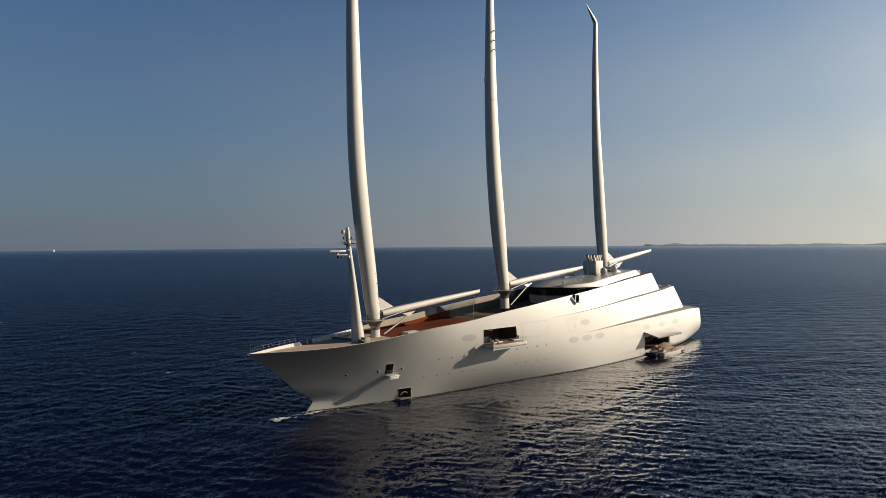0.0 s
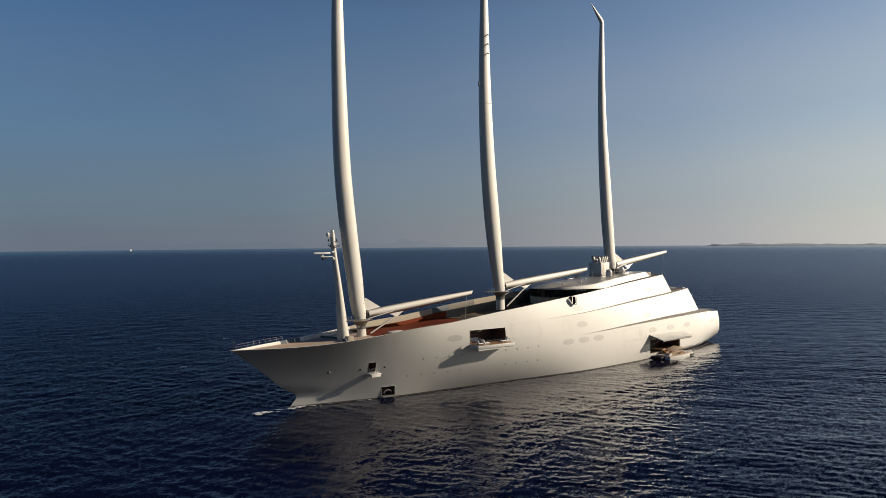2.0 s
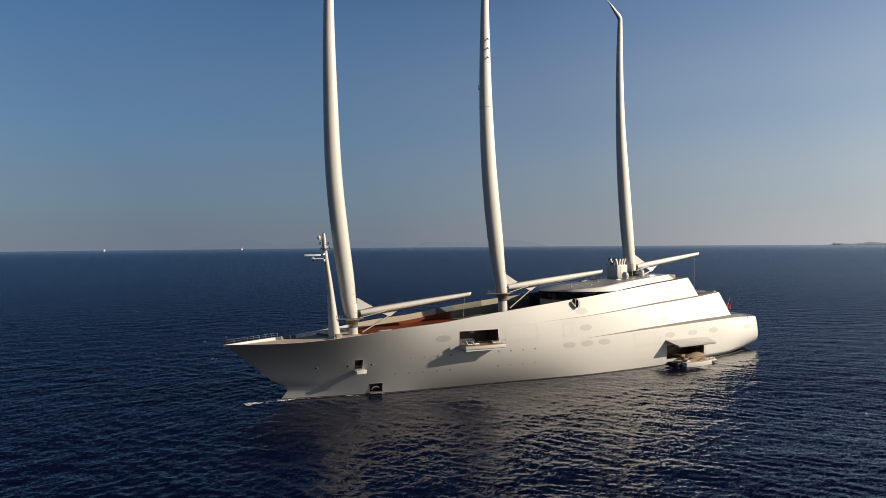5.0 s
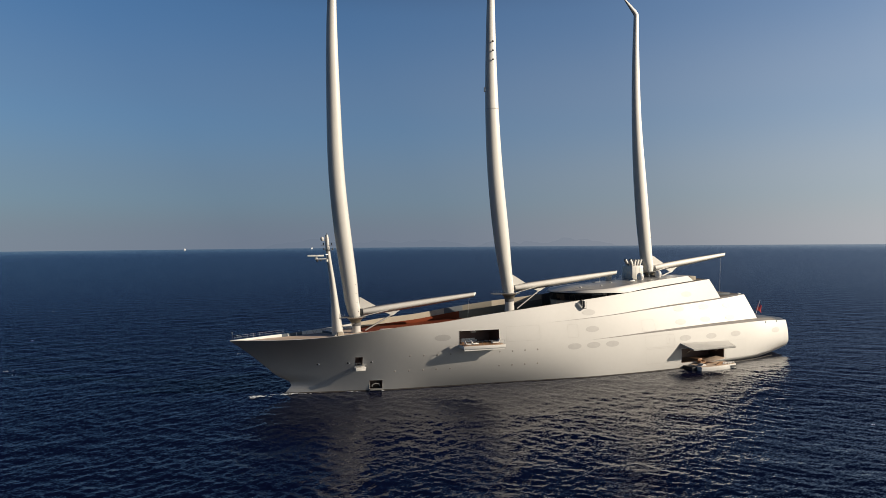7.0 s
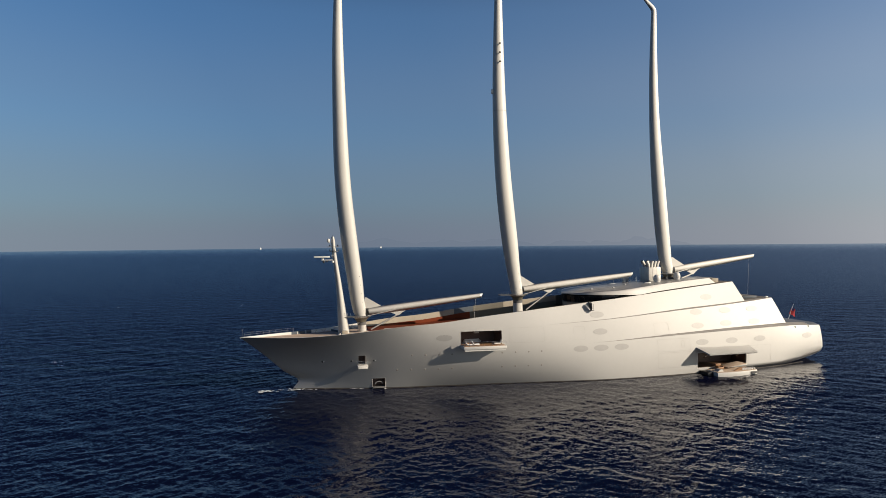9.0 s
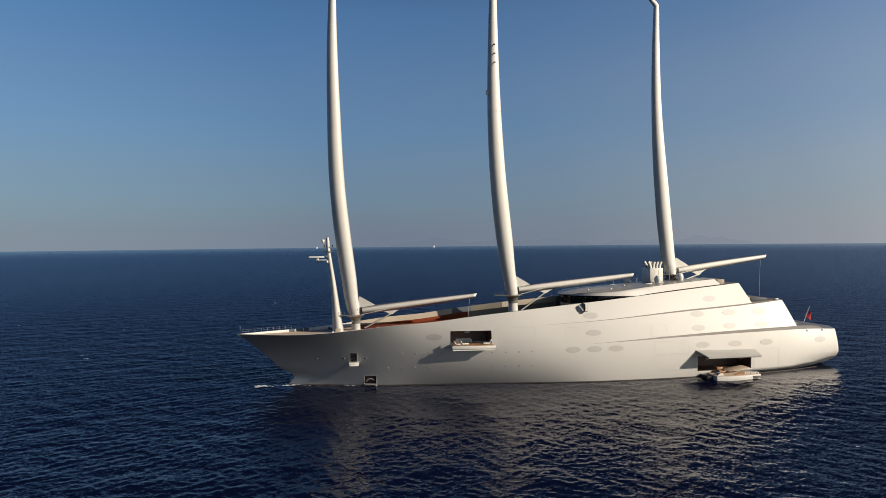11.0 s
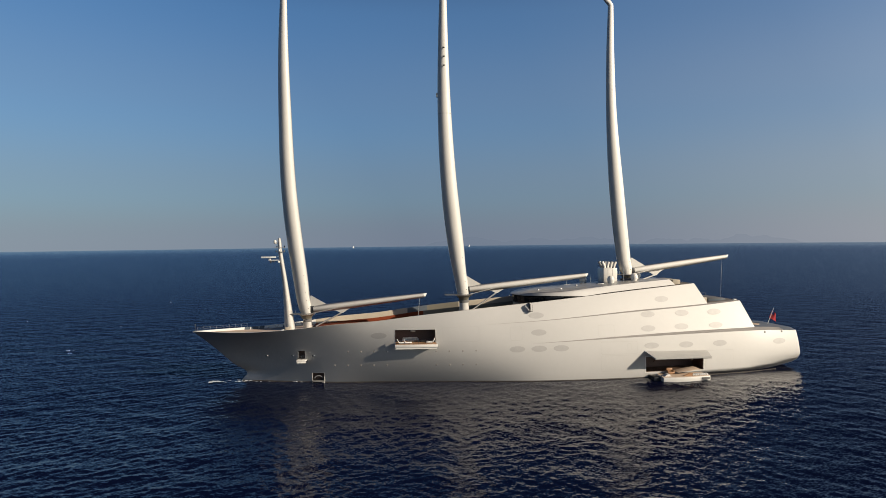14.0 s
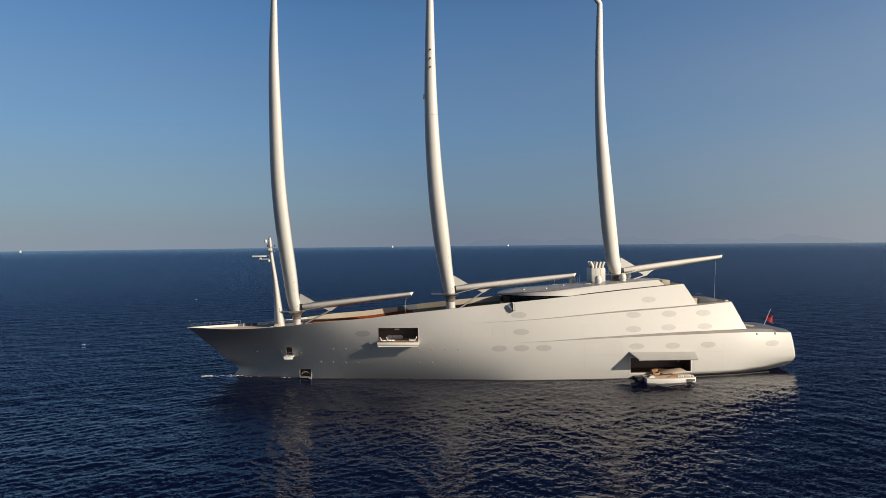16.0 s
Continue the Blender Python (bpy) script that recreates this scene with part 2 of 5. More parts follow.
def sea_material():
    m = material("deep_sea_water", (0.0018, 0.0033, 0.0152), 0.05, 0.0, 0.0, 0.5)
    b = m.node_tree.nodes["Principled BSDF"]
    b.inputs["IOR"].default_value = 1.32
    co = nd(m, "ShaderNodeTexCoord")
    geo = nd(m, "ShaderNodeNewGeometry")
    total = None
    # the slopes of wind waves and ripples too small for the mesh
    for scale, turn, size, slope, detail in ((0.7, 38, (1, 2.6, 1), 0.13, 1.0), (1.6, 42, (1, 2.4, 1), 0.36, 1.0), (2.8, -18, (1, 2.2, 1), 0.48, 2.0)):
        mp = nd(m, "ShaderNodeMapping", Scale=size, Rotation=(0, 0, radians(turn)))
        ln(m, co.outputs["Object"], mp.inputs["Vector"])
        n = nd(m, "ShaderNodeTexNoise", Scale=scale, Detail=detail, Roughness=0.6)
        ln(m, mp.outputs["Vector"], n.inputs["Vector"])
        k = nd(m, "ShaderNodeVectorMath")
        k.operation = "MULTIPLY_ADD"
        k.inputs[1].default_value = (slope * 0.75, slope, 0)
        k.inputs[2].default_value = (-slope * 0.375, -slope * 0.5, 0)
        ln(m, n.outputs["Color"], k.inputs[0])
        if total:
            a = nd(m, "ShaderNodeVectorMath")
            ln(m, total, a.inputs[0])
            ln(m, k.outputs["Vector"], a.inputs[1])
            total = a.outputs["Vector"]
        else:
            total = k.outputs["Vector"]
    # far off the ripples run together: gloss spreads, and mostly the near faces of the waves are seen
    away = nd(m, "ShaderNodeVectorMath")
    away.operation = "DISTANCE"
    away.inputs[1].default_value = (20, -130, 0)
    ln(m, co.outputs["Object"], away.inputs[0])

    def far_off(near, far, a, b):
        g = nd(m, "ShaderNodeMapRange", From_Min=a, From_Max=b, To_Min=near, To_Max=far)
        g.interpolation_type = "SMOOTHSTEP"
        ln(m, away.outputs["Value"], g.inputs["Value"])
        return g.outputs["Result"]
    calm = nd(m, "ShaderNodeVectorMath")
    calm.operation = "SCALE"
    ln(m, total, calm.inputs[0])
    ln(m, far_off(1.0, 0.8, 200, 1200), calm.inputs["Scale"])
    # stand-in: normals lean towards (20, -130), so the water mirrors higher, darker sky
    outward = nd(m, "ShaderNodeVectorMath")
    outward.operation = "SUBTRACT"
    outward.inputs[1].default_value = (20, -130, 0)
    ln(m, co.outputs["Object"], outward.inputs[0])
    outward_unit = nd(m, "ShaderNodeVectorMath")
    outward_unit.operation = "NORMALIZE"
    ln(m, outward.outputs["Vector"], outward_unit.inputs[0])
    face_lean = nd(m, "ShaderNodeVectorMath")
    face_lean.operation = "SCALE"
    ln(m, outward_unit.outputs["Vector"], face_lean.inputs[0])
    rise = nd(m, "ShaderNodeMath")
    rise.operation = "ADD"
    lean_amount = nd(m, "ShaderNodeMath")
    lean_amount.operation = "ADD"
    ln(m, far_off(-0.045, -0.102, 75, 130), lean_amount.inputs[0])
    ln(m, far_off(0.0, -0.03, 130, 350), lean_amount.inputs[1])
    ln(m, lean_amount.outputs["Value"], rise.inputs[0])
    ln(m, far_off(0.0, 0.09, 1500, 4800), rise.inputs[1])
    ln(m, rise.outputs["Value"], face_lean.inputs["Scale"])
    side_lean = nd(m, "ShaderNodeCombineXYZ")                # further lean towards -y, tuned to darken what the water mirrors
    ln(m, far_off(0.0, -0.034, 80, 250), side_lean.inputs["Y"])
    # sum of both leans
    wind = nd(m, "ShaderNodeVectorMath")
    ln(m, face_lean.outputs["Vector"], wind.inputs[0])
    ln(m, side_lean.outputs["Vector"], wind.inputs[1])
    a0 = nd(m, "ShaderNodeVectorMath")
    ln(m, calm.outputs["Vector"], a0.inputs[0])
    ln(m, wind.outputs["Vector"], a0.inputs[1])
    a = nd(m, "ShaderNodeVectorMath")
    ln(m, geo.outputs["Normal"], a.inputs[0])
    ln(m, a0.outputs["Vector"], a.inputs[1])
    unit = nd(m, "ShaderNodeVectorMath")
    unit.operation = "NORMALIZE"
    ln(m, a.outputs["Vector"], unit.inputs[0])
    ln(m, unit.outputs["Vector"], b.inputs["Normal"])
    ln(m, far_off(0.035, 0.09, 200, 1000), b.inputs["Roughness"])
    return m


SEA = sea_material()


# ---- making things ----
def mesh_of(name, bm, mat, smooth=40):
    if smooth:
        for f in bm.faces:
            f.smooth = True
        for e in bm.edges:
            if len(e.link_faces) == 2 and e.calc_face_angle(0) > radians(smooth):
                e.smooth = False
    me = bpy.data.meshes.new(name)
    bm.to_mesh(me)
    bm.free()
    me.materials.append(mat)
    return me


def part(name, bm, mat, parent, label="", smooth=40):
    ob = new(name, mesh_of(name, bm, mat, smooth))
    ob.parent = parent
    return tagged(ob, label)


def single(name, bm, mat, label, category, group="", kind="", smooth=40):
    return tagged(new(name, mesh_of(name, bm, mat, smooth)), label, category, group, kind)


def thing(name, place, label, category, group="", kind=""):
    ob = new(name)
    ob.location = place
    ob.empty_display_size = 0.3
    return tagged(ob, label, category, group, kind)


def box(x0, x1, y0, y1, z0, z1, bevel=0.0, bm=None):
    bm = bm or bmesh.new()
    v = [bm.verts.new((x, y, z)) for x in (x0, x1) for y in (y0, y1) for z in (z0, z1)]
    made = [bm.faces.new([v[i] for i in f]) for f in ((0, 1, 3, 2), (4, 6, 7, 5), (0, 4, 5, 1), (2, 3, 7, 6), (0, 2, 6, 4), (1, 5, 7, 3))]
    if bevel:
        edges = list({e for f in made for e in f.edges})
        bmesh.ops.bevel(bm, geom=edges, offset=bevel, segments=2, affect="EDGES", profile=0.5)
    bmesh.ops.recalc_face_normals(bm, faces=bm.faces)
    return bm


def tube(points, radii, sides=16, squash=1.0, bm=None, caps=True, up=(0, 1, 0)):
    """A swept round bar. radii: one or one for each point; squash: thickness along 'up' against the other way."""
    bm = bm or bmesh.new()
    pts = [Vector(p) for p in points]
    radii = list(radii) if hasattr(radii, "__len__") else [radii] * len(pts)
    rings = []
    for i, p in enumerate(pts):
        t = (pts[min(i + 1, len(pts) - 1)] - pts[max(i - 1, 0)]).normalized()
        u = Vector(up)
        if abs(t.dot(u)) > 0.95:
            u = Vector((1, 0, 0))
        u = (u - t * t.dot(u)).normalized()
        w = t.cross(u)
        rings.append([bm.verts.new(p + radii[i] * (w * math.cos(a) + u * squash * math.sin(a)))
                      for a in (2 * math.pi * k / sides for k in range(sides))])
    for a, b in zip(rings, rings[1:]):
        for k in range(sides):
            bm.faces.new((a[k], a[(k + 1) % sides], b[(k + 1) % sides], b[k]))
    if caps:
        bm.faces.new(rings[0][::-1])
        bm.faces.new(rings[-1])
    bmesh.ops.recalc_face_normals(bm, faces=bm.faces)
    return bm


def lathe(profile, place=(0, 0, 0), sides=24, bm=None):
    """Turned round the upright through place; profile: radius, height."""
    bm = bm or bmesh.new()
    p0 = Vector(place)
    rings = []
    for r, z in profile:
        if r < 1e-4:
            rings.append([bm.verts.new(p0 + Vector((0, 0, z)))])
        else:
            rings.append([bm.verts.new(p0 + Vector((r * math.cos(2 * math.pi * k / sides), r * math.sin(2 * math.pi * k / sides), z))) for k in range(sides)])
    for a, b in zip(rings, rings[1:]):
        for k in range(sides):
            c, d = (k + 1) % sides, k
            ids = [a[d % len(a)], a[c % len(a)], b[c % len(b)], b[d % len(b)]]
            ids = [v for i, v in enumerate(ids) if v not in ids[:i]]
            if len(ids) > 2:
                bm.faces.new(ids)
    bmesh.ops.recalc_face_normals(bm, faces=bm.faces)
    return bm


def plate(outline, thick, axis="y", at=0.0, bm=None):
    """A flat plate from an outline of (a, b), standing in the plane across the axis."""
    bm = bm or bmesh.new()
    sides = []
    for d in (-thick / 2, thick / 2):
        sides.append([bm.verts.new((a, at + d, b) if axis == "y" else (a, b, at + d)) for a, b in outline])
    bm.faces.new(sides[0])
    bm.faces.new(sides[1][::-1])
    n = len(outline)
    for i in range(n):
        bm.faces.new((sides[0][i], sides[1][i], sides[1][(i + 1) % n], sides[0][(i + 1) % n]))
    bmesh.ops.recalc_face_normals(bm, faces=bm.faces)
    return bm


def sheet(rows, bm=None):
    """A surface through rows of points, all of one length; points that fall together are merged."""
    bm = bm or bmesh.new()
    vs = [[bm.verts.new(p) for p in row] for row in rows]
    for a, b in zip(vs, vs[1:]):
        for i in range(len(a) - 1):
            bm.faces.new((a[i], b[i], b[i + 1], a[i + 1]))
    bmesh.ops.remove_doubles(bm, verts=bm.verts, dist=0.002)
    return bm


# ---- the shape of the hull, from its bow (x = 0) to its stern, port side at -y ----
def curve(*keys):
    """A smooth curve through a few (x, value) pairs."""
    kx = np.array([k[0] for k in keys], float)
    ky = np.array([k[1] for k in keys], float)
    d = np.diff(ky) / np.diff(kx)
    slope = np.concatenate([[d[0]], (d[:-1] * np.diff(kx)[1:] + d[1:] * np.diff(kx)[:-1]) / (kx[2:] - kx[:-2]), [d[-1]]])

    def at(x):
        i = int(np.clip(np.searchsorted(kx, x) - 1, 0, len(kx) - 2))
        h = kx[i + 1] - kx[i]
        u = min(max((x - kx[i]) / h, 0.0), 1.0)
        over = x - min(max(x, kx[0]), kx[-1])
        v = (ky[i] * (1 + 2 * u) * (1 - u) ** 2 + slope[i] * h * u * (1 - u) ** 2
             + ky[i + 1] * u * u * (3 - 2 * u) - slope[i + 1] * h * u * u * (1 - u))
        return float(v + over * slope[0 if over < 0 else -1])
    return at


half_water = curve((0, -4.4), (9.9, 0), (22, 3.4), (29.5, 5.4), (40, 6.9), (53, 8.7), (65, 10.5), (76, 12.1), (88, 12.7), (101, 12.6), (115, 12.0), (127, 10.6), (136, 8.4), (143, 6.5))
half_mid = curve((0, -2.7), (6.2, 0), (14, 2.5), (22.3, 4.75), (27, 5.9), (43, 8.9), (54, 10.4), (77, 12.25), (100, 12.7), (116, 12.0), (127, 11.0), (136, 9.5), (143, 8.0))
half_top = curve((0, 0.25), (7.5, 3.7), (16, 6.1), (24.6, 7.5), (32, 8.4), (42, 9.0), (50, 9.5), (60, 9.9), (74, 9.5), (84, 9.1), (100, 8.4), (117, 7.6), (128, 7.9), (133, 8.6), (143, 7.9))
top_z = curve((0, 11.55), (16, 11.8), (24.6, 12.5), (32, 13.3), (42, 14.0), (50, 14.95), (61, 16.0), (74, 17.1), (84, 17.95), (100, 19.35), (117, 20.75), (121, 19.8), (128, 16.5), (132, 12.5), (143, 9.5))


def half(x, z):
    """Half the beam at the station x and the height z."""
    t = top_z(x)
    a, b, c = half_water(x), half_mid(x), half_top(x)
    z = max(z, -2.0)
    return (a * (z - 6) * (z - t) / (6 * t) + b * z * (z - t) / (6 * (6 - t)) + c * z * (z - 6) / (t * (t - 6)))


hull_edge = curve((0, 11.55), (16, 11.8), (24.6, 12.5), (32, 13.3), (42, 14.0), (50, 14.95), (61, 16.0), (74, 17.1), (84, 17.95), (100, 19.35), (117, 20.75))   # the sheer, then the upper edge of the second tier
edge_3 = curve((64, 12.7), (80, 13.5), (100, 14.9), (120, 16.0), (128, 16.5))   # between the second and the third tier
drop_3 = curve((64, 0.0), (70, 0.05), (85, 0.14), (118, 0.24), (128, 0.1))   # how far each ledge slopes down outwards
drop_4 = curve((64, 0.0), (77, 0.02), (84, 0.14), (100, 0.36), (131, 0.5), (143, 0.42))
edge_4 = curve((78, 8.5), (100, 9.6), (118, 10.1), (131, 10.1), (142, 9.5))    # between the third tier and the hull


def shell(columns, levels, place, side=-1, holes=(), bm=None):
    """One side of the skin: columns of stations, levels of height between each column's foot and top; holes: openings as (x0, x1, z0, z1)."""
    bm = bm or bmesh.new()
    grid = [[(s, z) for z in levels(s)] for s in columns]
    vs = [[bm.verts.new(place(s, z, side)) for s, z in col] for col in grid]
    for i in range(len(columns) - 1):
        for j in range(len(grid[i]) - 1):
            (s0, z0), (s1, _), (_, z1) = grid[i][j], grid[i + 1][j], grid[i][j + 1]
            ms, mz = (s0 + s1) / 2, (z0 + z1) / 2
            if any(a < ms < b and c < mz < d for a, b, c, d in holes):
                continue
            q = [vs[i][j], vs[i + 1][j], vs[i + 1][j + 1], vs[i][j + 1]]
            if side > 0:
                q = q[::-1]
            bm.faces.new(q)
    bmesh.ops.remove_doubles(bm, verts=bm.verts, dist=0.003)
    return bm


def stem(z):
    """Where the stem stands at the height z."""
    z = max(z, -1.5)
    a, b = -6.0, 24.0
    for _ in range(40):
        m = (a + b) / 2
        a, b = (a, m) if half(m, z) > 0 else (m, b)
    return b + 2.0 * math.exp(-((z - 1.9) / 1.4) ** 2)


STEM = {}


def hull_point(s, z, side):
    """A point of the hull; s is the station, which closes on the stem forward and rounds off at the stern."""
    x = s
    k = round(z, 3)
    if s < 20:
        if k not in STEM:
            STEM[k] = (stem(z), half(stem(z), z))
        x = s + STEM[k][0] * (1 - s / 20)
        y = half(x, z) - STEM[k][1] * (1 - s / 20) ** 2
    else:
        y = half(x, z)
    if s > 112:
        foot = 2.2 * ((s - 112) / 31) ** 3.2 - 1.9                    # the bilge lifts towards the stern
        y *= min(max((z - foot) / 2.4, 0.0), 1.0) ** 0.3
        x += 1.35 * max(0.0, (s - 128) / 14) ** 2 * min(max((9.3 - z) / 5.9, 0.0), max((z - 0.2) / 3.2, 0.0), 1.0)
    if s > 141.0:
        y *= max(0.0, 1 - ((s - 141.0) / 0.8) ** 5) ** 0.35
    return (x, side * max(y, 0.0), z)


def skin(x, z, off=0.0):
    """A point on the port side, lifted off the hull by off."""
    y, s = half(x, z), x
    if x > 64 and z > edge_4(x):
        low = z < edge_3(x)
        for _ in range(6):                      # the after ends of the tiers lean aft
            a, b, end, lean = (edge_4(s), edge_3(s) - drop_3(s), 127.9, 2.7) if low else (edge_3(s), hull_edge(s), 116.7, 3.0)
            s = x - lean * (1 - (z - a) / (b - a)) * max(0.0, (s - end + 14) / 14)
        y = tier_3(s, z) if low else tier_2(s, z)
    elif x > 112:
        for _ in range(6):                      # so does the stern
            s += x - hull_point(s, z, -1)[0]
        y = abs(hull_point(s, z, -1)[1])
    gx = (half(x + 0.2, z) - half(x - 0.2, z)) / 0.4
    gz = (half(x, z + 0.2) - half(x, z - 0.2)) / 0.4
    n = Vector((-gx, -1, -gz)).normalized()
    return Vector((x, -y, z)) + n * off


base_3 = curve((64, 0), (78, 0.02), (100, 0.55), (118, 1.2), (131, 1.9))          # how far the third tier stands in from the hull
half_3 = curve((64, half(64, edge_3(64))), (78, 11.0), (100, 9.75), (118, 7.95), (128, 6.85))
base_2 = curve((64, 0), (78, 0.03), (100, 0.45), (119, 1.15))
half_2 = curve((64, half_top(64)), (74, 9.5), (84, 9.1), (100, 7.75), (117, 6.2))


def merge(x, z, y):
    """The tiers grow out of the plain hull over their first metres."""
    k = min(max((x - 64) / 14, 0.0), 1.0)
    k = k * k * (3 - 2 * k)
    return y * k + half(x, z) * (1 - k)


def tier_3(x, z):
    a, b = edge_4(x), edge_3(x)
    v = (z - a) / (b - a)
    lo = half(x, a) - base_3(x)
    return merge(x, z, lo + (half_3(x) - lo) * v + 0.25 * v * (1 - v))


def tier_2(x, z):
    a, b = edge_3(x), hull_edge(x)
    v = (z - a) / (b - a)
    lo = half_3(x) - base_2(x)
    return merge(x, z, lo + (half_2(x) - lo) * v + 0.2 * v * (1 - v))


def spread(a, b, step, also=()):
    n = max(1, round((b - a) / step))
    xs = {round(a + (b - a) * i / n, 3) for i in range(n + 1)}
    for v in also:
        xs = {x for x in xs if abs(x - v) > 0.15} | {v}
    return sorted(xs | {a, b})


# ---- the sea ----
def sea_sheet():
    """One sheet out to the horizon: fine rings of real waves near the ship, ever wider rings beyond."""
    rng = np.random.default_rng(4)
    radii = [0.01, 8.0, 20.0, 32.0, 40.0]
    while radii[-1] < 4900:
        r = radii[-1]
        radii.append(r * 1.0041 if r < 260 else r * (1.0041 + 0.06 * min(1, (r - 260) / 2500)))
    radii = np.array(radii)
    radii[-1] = 4900
    turn = np.concatenate([np.linspace(radians(-8), radians(188), 1400, endpoint=False), np.linspace(radians(188), radians(352), 130, endpoint=False)])
    n = len(turn)
    xs = 5 + radii[:, None] * np.cos(turn)[None, :]
    ys = -130 + radii[:, None] * np.sin(turn)[None, :]
    zs = np.zeros_like(xs)
    x0, y0 = xs.copy(), ys.copy()
    gap = np.maximum(np.gradient(radii), radii * radians(196) / 1400)[:, None]
    gust = 1 + 0.22 * np.sin(x0 * 0.031 + 1.7 * np.sin(y0 * 0.017)) * np.sin(y0 * 0.043 + 1.3 * np.sin(x0 * 0.012) + 1)
    for i, length in enumerate(np.geomspace(0.95, 14, 84)):
        a = (radians(226) if i % 5 < 3 else radians(284)) + rng.normal(0, 0.33)      # two crossing trains of waves
        k = 2 * np.pi / length
        height = (0.031 if length < 2.6 else 0.016 if length < 5 else 0.008) / k
        phase = k * (np.cos(a) * x0 + np.sin(a) * y0) + rng.uniform(0, 6.28)
        fade = np.clip((length / gap - 2.0) / 1.6, 0, 1)
        group = (0.6 + 0.4 * np.sin(phase * 0.09 + rng.uniform(0, 6.28) + 0.05 * x0)) * gust
        zs += height * fade * group * np.sin(phase)
        xs += 1.15 * height * fade * group * np.cos(phase) * np.cos(a)
        ys += 1.15 * height * fade * group * np.cos(phase) * np.sin(a)
    zs -= 0.03
    verts = np.stack([xs, ys, zs], -1).reshape(-1, 3)
    ring = np.arange(n)
    quads = []
    for i in range(len(radii) - 1):
        a, b = i * n + ring, (i + 1) * n + ring
        quads.append(np.stack([a, b, np.roll(b, -1), np.roll(a, -1)], 1))
    quads = np.concatenate(quads)
    me = bpy.data.meshes.new("water")
    quads = quads[:, ::-1].copy()
    me.vertices.add(len(verts))
    me.vertices.foreach_set("co", verts.ravel())
    me.loops.add(quads.size)
    me.loops.foreach_set("vertex_index", quads.ravel().astype(np.int32))
    me.polygons.add(len(quads))
    me.polygons.foreach_set("loop_start", np.arange(0, quads.size, 4, dtype=np.int32))
    me.polygons.foreach_set("use_smooth", np.ones(len(quads), dtype=bool))
    me.update()
    me.validate()
    me.materials.append(SEA)
    return me


tagged(new("water", sea_sheet()), "deep blue open sea with small wind waves", "sea", kind="structure")

# ---- the yacht ----
yacht = thing("sailing_yacht", (70, 0, 0), "silver-grey three-masted sailing yacht lying in open sea", "yacht")
yacht.location = (0, 0, 0)

WINDOW = (45.2, 54.1, 8.75, 11.95)      # the side balcony's opening
GARAGE = (101.6, 115.7, 1.3, 4.75)      # the boat garage aft
ANCHOR = (23.7, 25.2, 5.4, 7.35)        # the small boarding balcony forward
MOORING = (26.7, 29.4, 0.15, 2.25)      # the mooring port at the waterline
HOLES = (WINDOW, GARAGE, ANCHOR, MOORING)
CUTX = [v for h in HOLES for v in h[:2]]
CUTZ = [v for h in HOLES for v in h[2:]]
ZS = spread(-1.5, 21, 0.45, CUTZ)


def rows_to(top):
    def levels(s):
        t = top(s)
        return [min(z, t) for z in ZS if z < 20.9]
    return levels


bm = bmesh.new()
fore = spread(0, 64, 1.0, [v for v in CUTX if v < 64])
aft = spread(64, 141.8, 1.0, [v for v in CUTX if v > 64])
aft = sorted(set(aft) | {139.3, 140.2, 141.0, 141.3, 141.5, 141.65, 141.75})
for side in (-1, 1):
    cut = HOLES if side < 0 else ()
    shell(fore, rows_to(hull_edge), hull_point, side, cut, bm)
    shell(aft, rows_to(lambda s: edge_4(s) - drop_4(s)), hull_point, side, cut, bm)
bmesh.ops.remove_doubles(bm, verts=bm.verts, dist=0.003)
bmesh.ops.dissolve_degenerate(bm, dist=0.001, edges=bm.edges)
hull = part("hull", bm, HULL, yacht, "smooth silver-grey painted hull with a raked bow", smooth=50)


# dark wet line at the water
for side in (-1, 1):
    rows = []
    for x in spread(10.5, 136, 1.5):
        rows.append([(x, side * (half(x, z) + 0.02), z) for z in (-0.6, 0.0, 0.2)])
    bm = sheet(rows)
    bmesh.ops.recalc_face_normals(bm, faces=bm.faces)
    part("boot_stripe", bm, BOOT, yacht, "thin dark stripe at the waterline")


def tier(name, x0, x1, low, high, yfun, lean, mat, label):
    """A layer of the upper works: both sides, the sloping after face, open below."""
    bm = bmesh.new()
    cols = spread(x0, x1, 1.2)
    rise = 14
    ends = []
    for side in (-1, 1):
        rows = []
        for s in cols:
            a, b = low(s), high(s)
            k = max(0.0, (s - x1 + 14) / 14)
            row = []
            for j in range(rise + 1):
                v = j / rise
                z = a + (b - a) * v
                row.append((s + lean * (1 - v) * k, side * yfun(s, z), z))
            rows.append(row if side < 0 else row[::-1])
        sheet(rows, bm)
        ends.append(rows[-1] if side < 0 else rows[-1][::-1])
    sheet([ends[0], ends[1]], bm)
    bmesh.ops.remove_doubles(bm, verts=bm.verts, dist=0.003)
    bmesh.ops.recalc_face_normals(bm, faces=bm.faces)
    return part(name, bm, mat, yacht, label)


def cap(name, x0, x1, edge, yfun, mat, label, drop=0.0, narrow=0.0, step=1.5, crown=0.0):
    """A deck that spans from side to side along an edge."""
    rows = []
    for s in spread(x0, x1, step):
        w = max(yfun(s) - narrow, 0.02)
        z = edge(s) - drop
        rows.append([(s, w * k, z + crown * (1 - k * k)) for k in (-1, -0.6, -0.2, 0.2, 0.6, 1)])
    bm = sheet(rows)
    bmesh.ops.recalc_face_normals(bm, faces=bm.faces)
    ob = part(name, bm, mat, yacht, label)
    return ob


